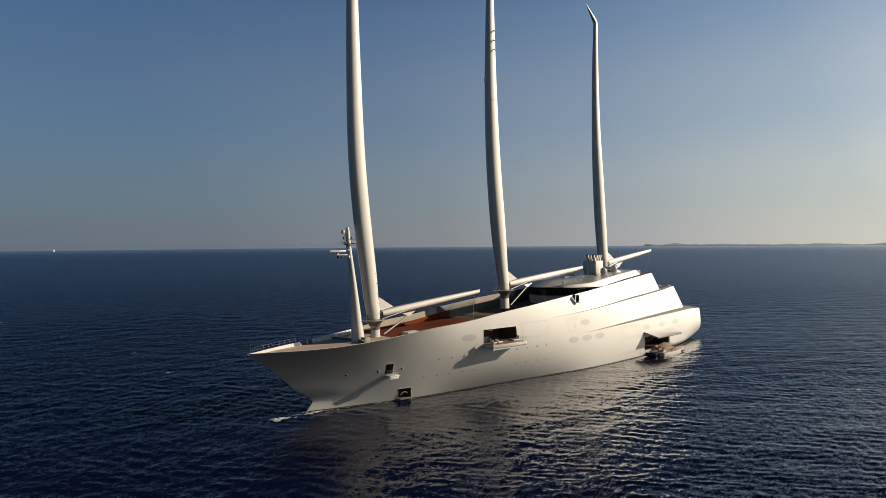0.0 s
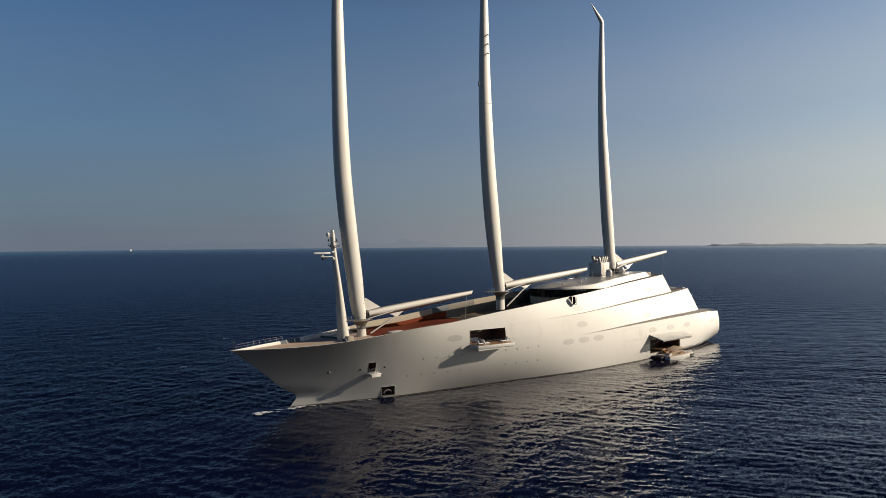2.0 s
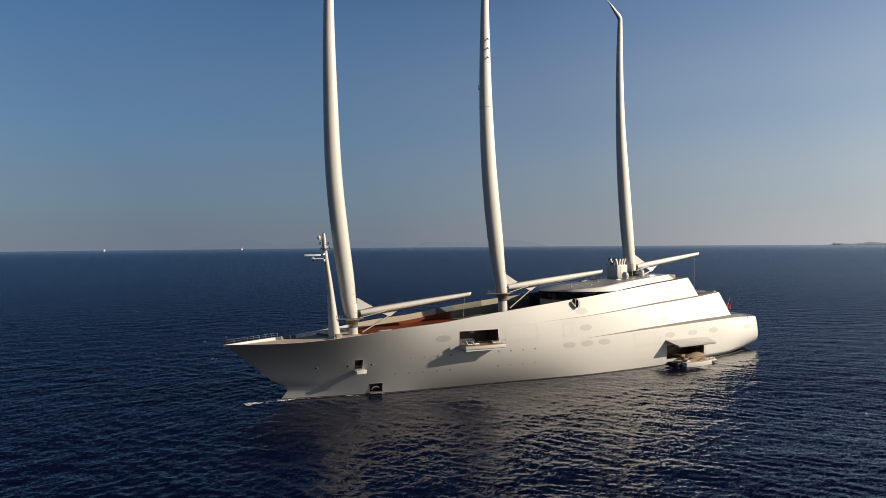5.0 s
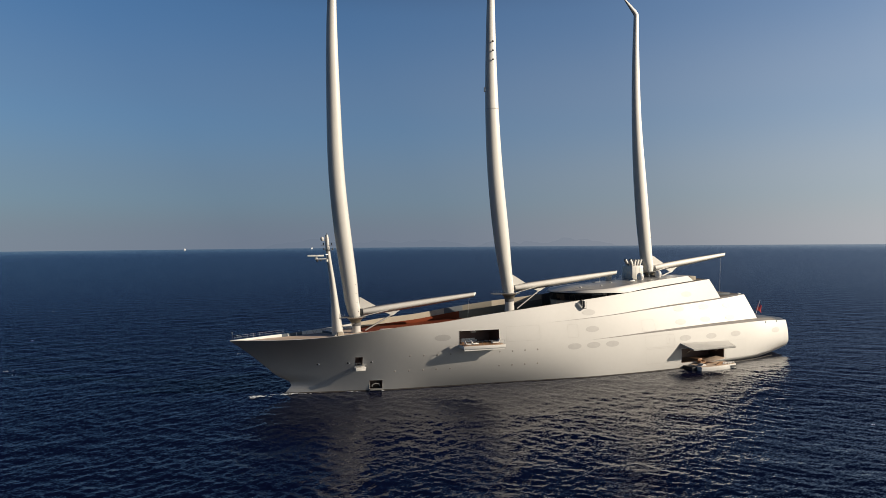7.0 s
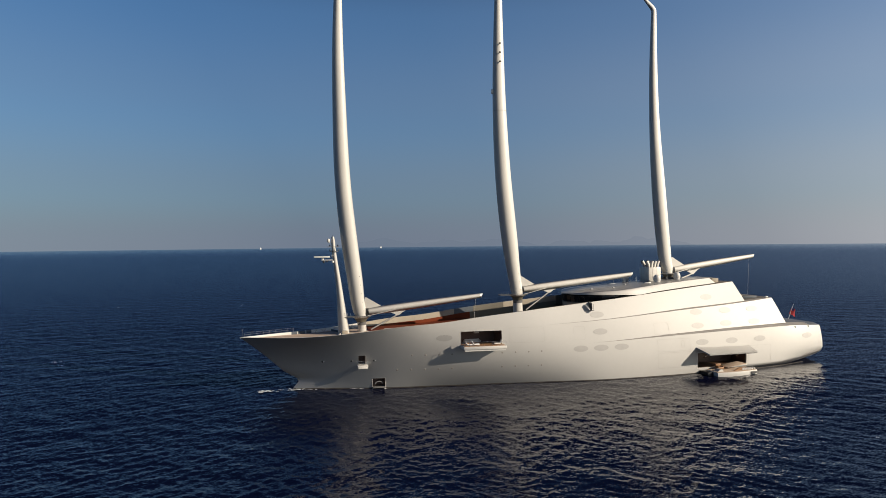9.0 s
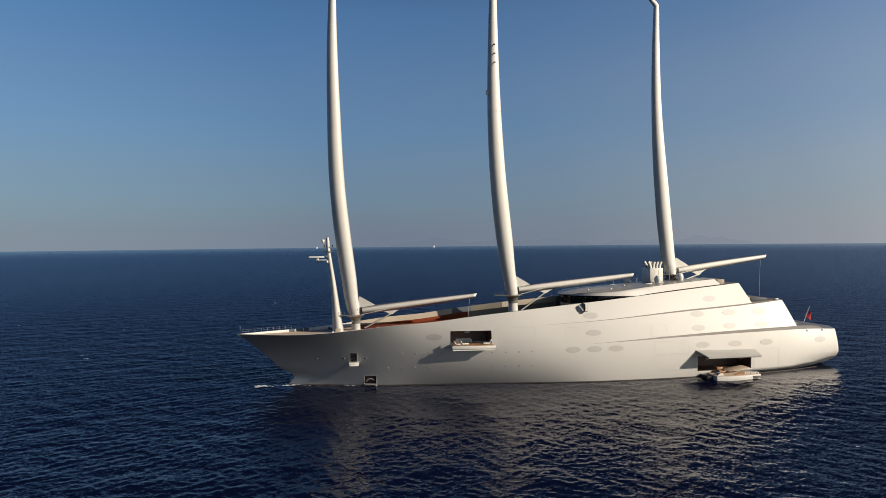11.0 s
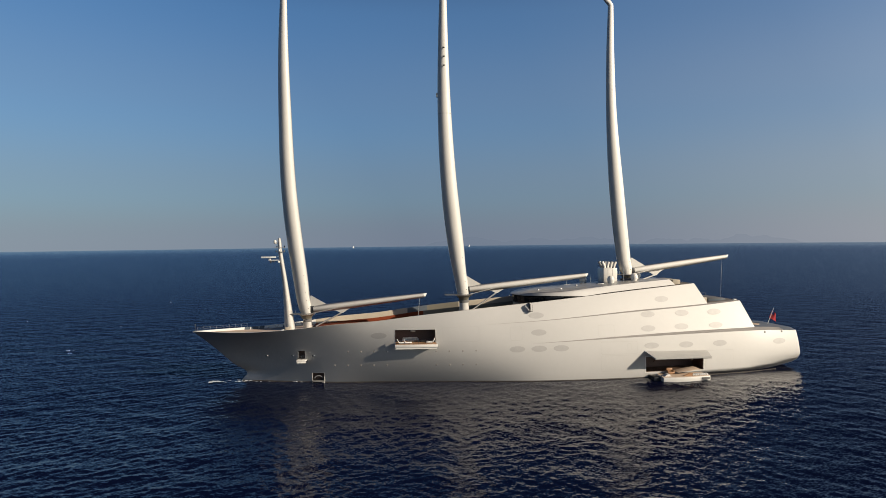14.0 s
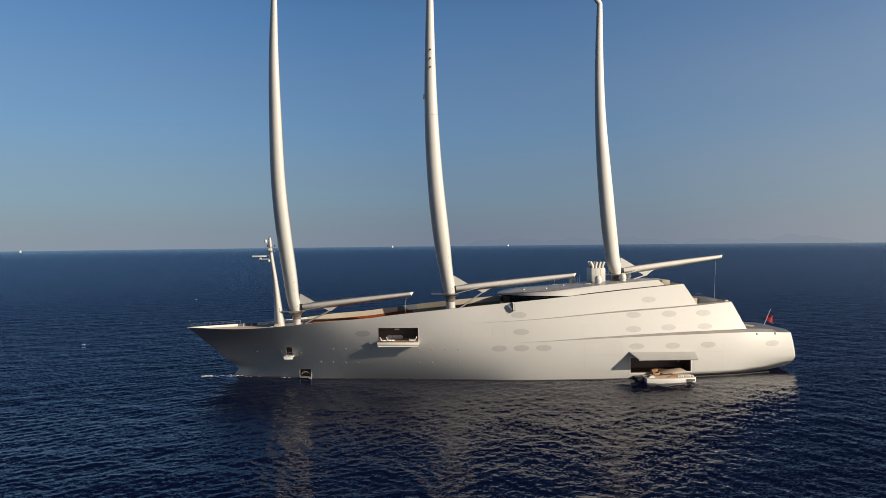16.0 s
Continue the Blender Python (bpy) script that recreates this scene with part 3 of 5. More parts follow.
tier("lower_tier", 64, 127.9, edge_4, lambda s: edge_3(s) - drop_3(s), tier_3, 2.7, HULL, "silver-grey sloping side tier with a raked after end")
tier("middle_tier", 64, 116.7, edge_3, hull_edge, tier_2, 3.0, HULL, "silver-grey upper side tier with a raked after end")
cap("ledge_deck", 110, 137.9, edge_4, lambda s: half(s, edge_4(s)) - base_3(min(s, 131)), SLATE, "slate-blue after deck")
cap("ledge_deck", 100, 127.9, edge_3, lambda s: half_3(s) - base_2(min(s, 119)), LEDGE, "brown-grey tier deck", drop=0.01)
for side in (-1, 1):
    rows = [[(s, side * (half(s, edge_4(s)) - base_3(min(s, 131)) - 0.05), edge_4(s) + 0.015), (s, side * (half(s, edge_4(s) - drop_4(s)) + 0.01), edge_4(s) - drop_4(s) + 0.004)] for s in spread(72, 137.9, 1.2)]
    bm = sheet(rows)
    bmesh.ops.recalc_face_normals(bm, faces=bm.faces)
    part("side_ledge", bm, PALE_LEDGE, yacht, "narrow pale grey ledge along the hull")
    rows = [[(s, side * (half_3(s) - base_2(min(s, 119)) - 0.06), edge_3(s) + 0.012), (s, side * (tier_3(s, edge_3(s) - drop_3(s)) + 0.008), edge_3(s) - drop_3(s) + 0.004)] for s in spread(66, 127.9, 1.2)]
    bm = sheet(rows)
    bmesh.ops.recalc_face_normals(bm, faces=bm.faces)
    part("side_ledge", bm, PALE_LEDGE, yacht, "narrow pale grey ledge along the tier")
cap("upper_deck", 84, 116.7, hull_edge, half_2, LEDGE, "brown-grey upper deck", drop=0.03, narrow=0.03)
# the rounded end of the after deck
bm = bmesh.new()
rows = []
for s in (137.9, 138.5, 139.3, 140.2, 141, 141.3, 141.5, 141.65, 141.75):
    y = abs(hull_point(s, edge_4(s) - drop_4(s), 1)[1]) - 0.005
    rows.append([(s, y * k, edge_4(s) - 0.003 - (drop_4(s) - 0.01) * max(0.0, (abs(k) - 0.78) / 0.22)) for k in (-1, -0.9, -0.78, -0.4, 0, 0.4, 0.78, 0.9, 1)])
part("stern_deck", sheet(rows, bm), SLATE, yacht, "slate-blue stern deck")

# ---- decks and bulwarks forward of the bridge ----
deep = curve((0, 0.28), (10, 0.5), (20, 0.75), (26, 0.9), (30, 1.2), (38, 1.9), (50, 2.4), (54, 3.0), (60, 3.3), (66, 3.3), (84, 3.3))


def sheer(s, side, inward=0.0, down=0.0):
    p = Vector(hull_point(s, hull_edge(s), side))
    y = max(abs(p.y) - inward, 0.03)
    if down > 0.02:
        y = min(y, max(half(p.x, p.z - down) - 0.3, 0.03))
    return Vector((p.x, side * y, p.z - down))


def bulwark(name, a, b, side, mat, label, top=0.0, bottom=None, thick=0.32, inset=0.0):
    """The inner face of the bulwark with its capping, between two stations."""
    rows = []
    for s in spread(a, b, 1.0):
        t = min(thick, 0.12 + 0.05 * s)
        d = deep(s) if bottom is None else bottom
        d = min(d, deep(s))
        pts = [sheer(s, side, 0.0, top - 0.004), sheer(s, side, t + inset, top - 0.03), sheer(s, side, t + inset + 0.05, top + 0.05), sheer(s, side, t + inset + 0.12, d)]
        rows.append(pts if inset == 0 else pts[1:])
    bm = sheet(rows)
    bmesh.ops.recalc_face_normals(bm, faces=bm.faces)
    for f in bm.faces:
        if f.normal.y * side > 0.1 or (abs(f.normal.z) > 0.7 and f.normal.z < 0):
            f.normal_flip()
    return part(name, bm, mat, yacht, label)


def deck(name, a, b, mat, label, rise=0.0):
    rows = []
    for s in spread(a, b, 1.0):
        w = sheer(s, 1, min(0.32, 0.12 + 0.05 * s) + 0.1, deep(s))
        rows.append([(w.x, w.y * k, w.z + rise) for k in (-1, -0.5, 0, 0.5, 1)])
    bm = sheet(rows)
    bmesh.ops.recalc_face_normals(bm, faces=bm.faces)
    return part(name, bm, mat, yacht, label)


for side in (-1, 1):
    bulwark("bulwark", 0.2, 10.5, side, WHITE, "white painted bow bulwark", thick=0.3)
    bulwark("bulwark", 10.5, 14.8, side, BLUEGREY if side > 0 else WHITE, "blue-grey recessed bulwark" if side > 0 else "white painted bow bulwark")
    bulwark("bulwark", 14.8, 26.5, side, WHITE, "white painted bulwark beside the foremast")
    bulwark("bulwark", 26.5, 49.0, side, BEIGE, "beige painted bulwark along the main deck", bottom=1.3)
    bulwark("bulwark", 49.0, 54.0, side, BLUEGREY, "grey glazed bulwark panel", bottom=1.3)
    bulwark("bulwark", 54.0, 62.0, side, OLIVE, "dark olive bulwark beside the main mast", bottom=1.35)
    bulwark("bulwark", 62.0, 76.0, side, BEIGE, "beige painted bulwark before the bridge", bottom=1.35)
    bulwark("side_panelling", 31.5, 53.0, side, REDTEAK, "red-brown wooden panelling inside the bulwark", top=1.27, inset=0.25)
    bulwark("side_panelling", 53.0, 60.0, side, OLIVE, "dark olive panelling inside the bulwark", top=1.27, inset=0.25)
    bulwark("side_panelling", 60.0, 76.0, side, OLIVE, "dark olive panelling before the bridge", top=1.3, inset=0.25)
deck("foredeck", 0.4, 26.5, TEAK, "pale teak foredeck")
deck("main_deck", 26.5, 53, REDTEAK, "red-brown teak main deck")
deck("mast_deck", 53, 60, OLIVE, "dark olive deck round the main mast")
deck("bridge_deck", 60, 90, BRIDGEDECK, "brown deck before the bridge")

# curved breakwater across the foredeck
rows = []
for i in range(25):
    a = radians(-25 + 59 * i / 24)
    z0 = 10.95
    rows.append([(11 + r * math.cos(a), r * math.sin(a), z0 + h) for r, h in ((9.6, 0), (9.6, 0.8), (9.95, 0.8), (9.95, 0))])
bm = sheet(rows)
bmesh.ops.recalc_face_normals(bm, faces=bm.faces)
part("breakwater", bm, BLUEGREY, yacht, "curved blue-grey breakwater on the foredeck")
rim = [(11 + 9.78 * math.cos(radians(-25 + 59 * i / 24)), 9.78 * math.sin(radians(-25 + 59 * i / 24)), 11.79) for i in range(25)]
part("breakwater_rim", tube(rim, 0.13, 8), WHITE, yacht, "white rim along the breakwater")
part("deck_locker", box(20.6, 21.8, -3.2, -1.9, 11.3, 12.3, 0.06), BEIGE, yacht, "beige deck locker")
part("deck_locker", box(29.6, 32.9, -4.6, -2.4, 11.4, 12.5, 0.3), WHITE, yacht, "low white rounded deck locker")
part("hatch_coaming", lathe(((2.1, 0), (2.1, 0.55), (1.95, 0.6), (1.8, 0.55), (1.8, 0.1), (0, 0.1)), (66.8, 2.5, 13.15), 32), BLACK, yacht, "round black coaming by the main mast")

# bow rails on the far side and the jackstaff
for i in range(9):
    p = sheer(1.0 + 1.25 * i, 1, 0.15)
    part("rail_post", tube([p, p + Vector((0, 0, 0.85))], 0.035, 6), STEEL, yacht)
for h in (0.45, 0.85):
    part("rail_wire", tube([sheer(1.0 + 1.25 * i, 1, 0.15) + Vector((0, 0, h)) for i in range(9)], 0.022, 6), STEEL, yacht)
p = sheer(0.6, 1, 0.1)
part("jackstaff", lathe(((0.05, 0), (0.05, 1.3), (0.16, 1.3), (0.16, 1.6), (0, 1.65)), p, 8), BLACK, yacht, "short black jackstaff")
for s in (11.8, 13.6):
    a, b = sheer(s, 1, 0.35, 0.0), sheer(s, 1, 0.5, 0.75)
    part("bulwark_brace", tube([a, b], 0.1, 8), WHITE, yacht)
for i in range(9):
    s = 16.0 + i
    part("bulwark_brace", tube([sheer(s, 1, 0.42, 0.05), sheer(s + (0.5 if i % 2 else -0.5), 1, 0.6, 0.7)], 0.05, 6), BEIGE, yacht)

# ---- roof over the bridge and the bridge windows ----
roof_half = curve((73.4, 0.1), (73.9, 2.4), (75.2, 4.8), (77.5, 6.7), (80.5, 8.0), (84.5, 8.75), (92, 8.25), (100, 7.0), (111.4, 5.1))
roof_in = curve((73.4, 0.93), (84, 0.93), (94, 0.895), (111.4, 0.875))      # how far the sides lean in
roof_low = curve((73.4, 18.58), (80, 18.6), (85, 18.53), (89.5, 18.5), (92, 18.8), (100, 19.5), (111.4, 20.42))
roof_top = curve((73.4, 18.68), (76, 19.1), (84, 19.65), (92, 20.3), (100, 20.9), (111.4, 21.65))
rows = []
for s in sorted(set(spread(73.4, 111.4, 1.0)) | {73.45, 73.55, 73.7, 74.0, 74.5}):
    w, a, b = roof_half(s), roof_low(s), roof_top(s)
    q = roof_in(s)
    k = max(0.0, (s - 101) / 10.4)
    lean = 1.2 * k
    pts = [(s + lean, -w * 0.97, a - 0.02), (s + lean, -w, a)]
    for v in (0.2, 0.45, 0.75, 0.95):
        flat = min(max((s - 86) / 10, 0.0), 1.0)                # rounded forward, plain and sharp-edged aft
        inn = (0.45 * v + 0.5 * v ** 3) * (1 - flat) + v * flat
        up = (1 - (1 - v) ** 1.3) * (1 - flat) + v * flat
        pts.append((s + lean * (1 - v), -w * (1 - (1 - q) * inn), a + (b - a) * up))
    pts.append((s, -w * q, b))
    rows.append(pts)
bm = bmesh.new()
sheet(rows, bm)
sheet([[(x, -y, z) for x, y, z in r] for r in rows], bm)
last = rows[-1]
bm.faces.new([bm.verts.new(p) for p in last[1:]] + [bm.verts.new((x, -y, z)) for x, y, z in last[:0:-1]])
bmesh.ops.remove_doubles(bm, verts=bm.verts, dist=0.003)
bmesh.ops.recalc_face_normals(bm, faces=bm.faces)
roof = part("bridge_roof", bm, HULL, yacht, "silver-grey rounded wing-shaped bridge roof")
bm = sheet([[(s, roof_half(s) * roof_in(s) * k, roof_top(s) + 0.45 * min(1, (s - 73.4) / 6, (111.4 - s) / 9) * (1 - k * k)) for k in (-1, -0.8, -0.5, -0.2, 0.2, 0.5, 0.8, 1)] for s in spread(73.4, 111.4, 1.2)])
bmesh.ops.recalc_face_normals(bm, faces=bm.faces)
part("roof_deck", bm, ROOF, roof, "dull silver-grey roof surface")


def on_roof(s, k, off=0.0):
    """A point of the roof's top at the station s, k of the way from the centre line to its port or starboard edge."""
    return Vector((s, roof_half(s) * roof_in(s) * k, roof_top(s) + 0.45 * min(1, (s - 73.4) / 6, (111.4 - s) / 9) * (1 - k * k) + off))


for k in (-0.8, -0.45, 0.0, 0.45, 0.8):                    # joints between the roof panels, fore and aft
    rows = [[on_roof(q, k, 0.012) + Vector((0, d, 0)) for d in (-0.035, 0.035)] for q in spread(76.0, 110.0, 0.8)]
    part("panel_joint", sheet(rows), SEAM, roof)
for q in (80.5, 86.0, 92.0):                               # and across
    rows = [[on_roof(q, k, 0.014) + Vector((d, 0, 0)) for d in (-0.035, 0.035)] for k in np.linspace(-0.95, 0.95, 15)]
    part("panel_joint", sheet(rows), SEAM, roof)
for q, k in ((79.2, -0.55), (84.3, -0.62), (89.0, -0.3)):   # flush round lamps
    p = on_roof(q, k)
    part("roof_lamp", lathe(((0.26, -0.02), (0.26, 0.1), (0.18, 0.2), (0, 0.24)), p, 12), WHITE, roof, "small round white roof lamp")
for q, k, w in ((88.2, 0.3, 1.0), (94.6, -0.45, 0.8)):      # hatches
    p = on_roof(q, k)
    part("roof_hatch", box(p.x - w, p.x + w, p.y - w * 0.7, p.y + w * 0.7, p.z - 0.2, p.z + 0.1, 0.05), ROOF, roof, "low square hatch")
for q, k, h in ((92.8, -0.2, 1.5), (93.6, 0.05, 1.1), (94.3, 0.35, 1.9)):
    p = on_roof(q, k)
    part("roof_post", tube([p, p + Vector((0, 0, h))], 0.05, 6), STEEL, roof)
# roof's underside coloured black for the shadow below its edge
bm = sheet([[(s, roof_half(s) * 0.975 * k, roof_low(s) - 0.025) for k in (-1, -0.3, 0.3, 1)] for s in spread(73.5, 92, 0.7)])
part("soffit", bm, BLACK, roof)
for i in range(22):
    t0, t1 = i / 22, (i + 1) / 22 - 0.004
    q = []
    for t in (t0, t1):
        a = radians(-104 + 208 * t)
        q.append(Vector((82.5 - 8.3 * math.cos(a), 7.0 * math.sin(a) * (1.08 if abs(a) > 1.2 else 1.0), 0)))
    def front_panel(z0, z1, out, thick):
        """A pane or panel of the bridge front between two heights, leaning forward."""
        lean = lambda z: 0.3 - 0.6 * (z - 14.6) / 3.7 - out
        bm = bmesh.new()
        f = bm.faces.new([bm.verts.new((p.x + lean(z), p.y, z)) for p, z in ((q[0], z0), (q[1], z0), (q[1], z1), (q[0], z1))])
        ext = bmesh.ops.extrude_face_region(bm, geom=[f])
        bmesh.ops.translate(bm, verts=[v for v in ext["geom"] if isinstance(v, bmesh.types.BMVert)], vec=(thick, 0, 0))
        bmesh.ops.recalc_face_normals(bm, faces=bm.faces)
        return bm
    part("bridge_window", front_panel(16.75, 18.3, 0.0, 0.08), GLASS_DARK, yacht, "" if i else "dark curved bridge window pane", smooth=0)
    part("front_panel", front_panel(14.6, 16.6, 0.02, 0.1), BEIGE, yacht, "" if i else "beige panel below the bridge windows", smooth=0)
    part("window_sill", front_panel(16.6, 16.75, 0.14, 0.22), OLIVE, yacht, "" if i else "dark olive sill of the bridge windows", smooth=0)

# near-black sheets set back under the roof's edge, so the gap reads as shadow
for side in (-1, 1):
    rows = []
    for s in spread(77.5, 89.5, 1.0):
        w = min(half_2(s) - 0.55, roof_half(s) * 0.8)
        rows.append([(s, side * (w - 0.02), hull_edge(s) - 1.2), (s, side * w, roof_low(s) - 0.02)])
    bm = sheet(rows)
    bmesh.ops.recalc_face_normals(bm, faces=bm.faces)
    part("gap_shade", bm, SLOT, yacht, "near-black sheet that stands for shadow in the gap below the roof")

# fold-out wing station on the port side, and its twin
for side in (-1, 1):
    def wing_plate(outline, x0=75.4, x1=75.5):
        bm = bmesh.new()
        faces = [[bm.verts.new((x, side * y, z)) for y, z in outline] for x in (x0, x1)]
        bm.faces.new(faces[0])
        bm.faces.new(faces[1][::-1])
        n = len(outline)
        for i in range(n):
            bm.faces.new((faces[0][i], faces[1][i], faces[1][(i + 1) % n], faces[0][(i + 1) % n]))
        bmesh.ops.recalc_face_normals(bm, faces=bm.faces)
        return bm
    w = part("wing_board", wing_plate([(10.25, 15.55), (10.75, 15.45), (11.15, 15.95), (11.05, 17.15), (10.3, 17.2)]), BLACK, yacht, "black five-sided fold-out wing board")
    part("inner_board", wing_plate([(9.5, 15.75), (10.05, 15.6), (10.1, 17.2), (9.45, 17.2)]), BLACK, w)
    part("wing_step", box(75.2, 76.0, side * 10.35 - 0.75, side * 10.35 + 0.75, 15.45, 15.53, 0.02), GREY, w)
    part("wing_brace", tube([(75.45, side * 9.3, 17.25), (75.45, side * 11.0, 17.2)], 0.05, 8), BLACK, w)
    part("wing_post", tube([(75.9, side * 11.0, 15.5), (75.9, side * 11.0, 17.0)], 0.04, 8), BLACK, w)
    part("wing_lamp", lathe(((0.0, -0.1), (0.1, -0.06), (0.1, 0.06), (0.0, 0.1)), (75.45, side * 10.6, 17.32), 10), WHITE, w)


# ---- masts and booms ----
def mast(name, path, collar, boom_root, boom_tip, boom_r, lug, label, lights=False):
    """path: x, height and half chord up the mast; collar: its x, height and size."""
    zs = [p[1] for p in path]
    fx = curve(*[(p[1], p[0]) for p in path])
    fr = curve(*[(p[1], p[2]) for p in path])
    top = zs[-1]
    pts, rad = [], []
    for z in spread(zs[0], top, 1.6):
        pts.append((fx(z), 0, z))
        rad.append(fr(z))
    x, r = fx(top), fr(top)
    for dx, dz, k in ((0.0, 0.45, 1.0), (-0.45, 1.1, 0.95), (-1.7, 2.25, 0.7), (-3.0, 3.45, 0.42), (-4.4, 4.75, 0.06)):
        pts.append((x + dx, 0, top + dz))
        rad.append(r * k)
    m = part(name, tube(pts, rad, 28, 0.74), MAST, yacht, label)
    cx, cz, cs = collar
    part("collar", lathe(((cs * 0.9, -0.34), (cs * 1.14, -0.16), (cs * 1.2, -0.04), (cs * 1.16, 0.02), (cs * 1.0, 0.07), (0.2, 0.08)), (cx, 0, cz), 32), MAST, m, "thin flared mast collar")
    part("collar_cone", lathe(((cs * 0.62, -1.15), (cs * 0.7, -0.8), (cs * 0.92, -0.33), (0.2, -0.3)), (cx, 0, cz), 32), OLIVE, m, "dark cone under the collar")
    part("collar_plate", plate([(cx - cs * 2.6, -cs * 0.5), (cx + cs * 1.1, -cs * 1.0), (cx + cs * 1.1, cs * 1.0), (cx - cs * 2.6, cs * 0.5)], 0.14, "z", cz + 0.03), GREY, m)
    part("mast_foot_band", tube([(fx(z), 0, z) for z in (cz - 1.9, cz - 1.0)], [fr(cz - 1.9) * 1.03, fr(cz - 1.0) * 1.05], 28, 0.76), GREY, m, "dark band under the collar")
    for k in range(4):
        px = cx - cs * (2.5 - 0.35 * k)
        part("collar_rail", tube([(px, -cs * 0.5, cz), (px, -cs * 0.5, cz + 0.9)], 0.035, 6), STEEL, m)
    # boom with its fin, lug, vang and sheet
    a, b = Vector(boom_root), Vector(boom_tip)
    d = b - a
    n = 22
    pts = [a + d * (i / n) for i in range(n + 1)]
    prof = curve((0, boom_r * 0.8), (0.06, boom_r * 0.92), (0.3, boom_r * 0.98), (0.6, boom_r * 0.88), (0.93, boom_r * 0.66), (1, boom_r * 0.6))
    bm = tube(pts, [prof(i / n) for i in range(n + 1)], 20, 0.9)
    bo = part("boom", bm, MAST, m, "long tapered pale boom")
    tip = pts[-1] + d.normalized() * 0.3
    part("boom_end", tube([pts[-1], pts[-1] + d.normalized() * 0.7 + Vector((0, 0, boom_r * 0.42))], [boom_r * 0.58, boom_r * 0.1], 16, 0.9), WHITE, m)
    fx0 = a.x - 0.75
    part("fin", plate([(fx0, a.z + boom_r * 0.5), (fx0 + 0.05, a.z + boom_r * 0.9 + 2.3), (fx0 + 0.3, a.z + boom_r * 0.9 + 2.35), (fx0 + 3.6, a.z + boom_r + 0.3)], 0.3), MAST, m, "pale triangular fin above the boom")
    part("gooseneck", box(a.x - 1.0, a.x + 0.1, -0.5, 0.5, a.z - 0.75, a.z + 0.75, 0.12), BLACK, m, "dark gooseneck joint")
    lx, lz, bx, bz = lug
    on = a + d * ((lx - a.x) / d.x)
    web = [(lx - 3.0 + 2.75 * u, on.z - boom_r * 0.75 + d.z / d.x * (-3.0 * (1 - u)) + (lz - on.z + boom_r * 0.75) * u ** 2.2) for u in (0, 0.2, 0.4, 0.6, 0.8, 1)]
    web += [(lx + 0.3 + 4.0 * u, lz + (on.z - boom_r * 0.72 + d.z / d.x * 4.3 - lz) * (1 - (1 - u) ** 2.2)) for u in (0, 0.2, 0.4, 0.6, 0.8, 1)]
    part("boom_lug", plate(web, 0.36, "y", on.y), MAST, m)
    part("vang", tube([(bx, on.y * 0.3, bz), (lx, on.y, lz + 0.1)], 0.19, 10), MAST, m, "slender boom strut")
    part("preventer", tube([(cx + cs * 0.8, -0.7, cz + 0.1), (lx - 0.9, on.y - boom_r * 0.75, on.z - boom_r * 0.5)], 0.1, 8), MAST, m)
    part("mast_track", tube([(fx(z) - fr(z) - 0.05, 0, z) for z in spread(cz + 1, cz + 24, 3)], 0.05, 6), STEEL, m)
    for k in range(5):
        z = cz + 1.2 + 1.9 * k
        part("bolt", lathe(((0.06, 0), (0.06, 0.12), (0, 0.13)), (fx(z) + fr(z) * 0.55, -fr(z) * 0.62 - 0.02, z), 8), BLACK, m)
    if lights:
        for z in (72.8, 74.9, 77.0):
            lamp = part("spreader_light", tube([(fx(z), -fr(z) * 0.74 - 0.45, z + 0.1), (fx(z), fr(z) * 0.74 + 0.45, z + 0.1)], 0.09, 8), BLACK, m, "black spreader lights")
            part("lamp_hood", box(fx(z) - 0.3, fx(z) + 0.22, -fr(z) * 0.74 - 0.5, -fr(z) * 0.74 - 0.25, z - 0.05, z + 0.22, 0.05), BLACK, m)
        part("mast_bracket", box(fx(66) - fr(66) - 0.35, fx(66) - fr(66) + 0.1, -0.2, 0.2, 65.6, 66.6, 0.05), WHITE, m)
        part("mast_band", tube([(fx(61.6), 0, 61.6), (fx(61.72), 0, 61.72)], [fr(61.6) * 1.012] * 2, 28, 0.745), SEAM, m)
    return m


mast("mast", [(25.25, 11.4, 1.05), (25.15, 14.7, 1.08), (25.0, 15.4, 1.32), (24.6, 17.1, 1.45), (23.95, 22.3, 1.64), (22.8, 31, 1.75), (21.6, 42, 1.75), (20.8, 62, 1.47), (20.65, 78, 1.1), (20.85, 88.6, 0.76)],
     (25.1, 15.0, 1.7), (26.7, -0.05, 16.0), (52.4, -0.75, 18.8), 0.9, (33.2, 15.0, 27.2, 12.0), "tall pale curved carbon foremast")
mast("mast", [(62.1, 14.4, 1.2), (62.0, 18.2, 1.2), (61.9, 19.0, 1.38), (61.5, 21.6, 1.46), (60.9, 25.5, 1.66), (60.4, 29.5, 1.86), (59.65, 36, 1.97), (58.8, 44.7, 1.92), (57.9, 62, 1.63), (57.75, 80, 1.15), (57.9, 94, 0.72)],
     (62.0, 18.65, 1.75), (63.4, 0, 19.85), (92.1, 0.1, 22.75), 0.92, (70.0, 18.9, 64.1, 15.0), "tallest pale curved carbon mainmast", True)
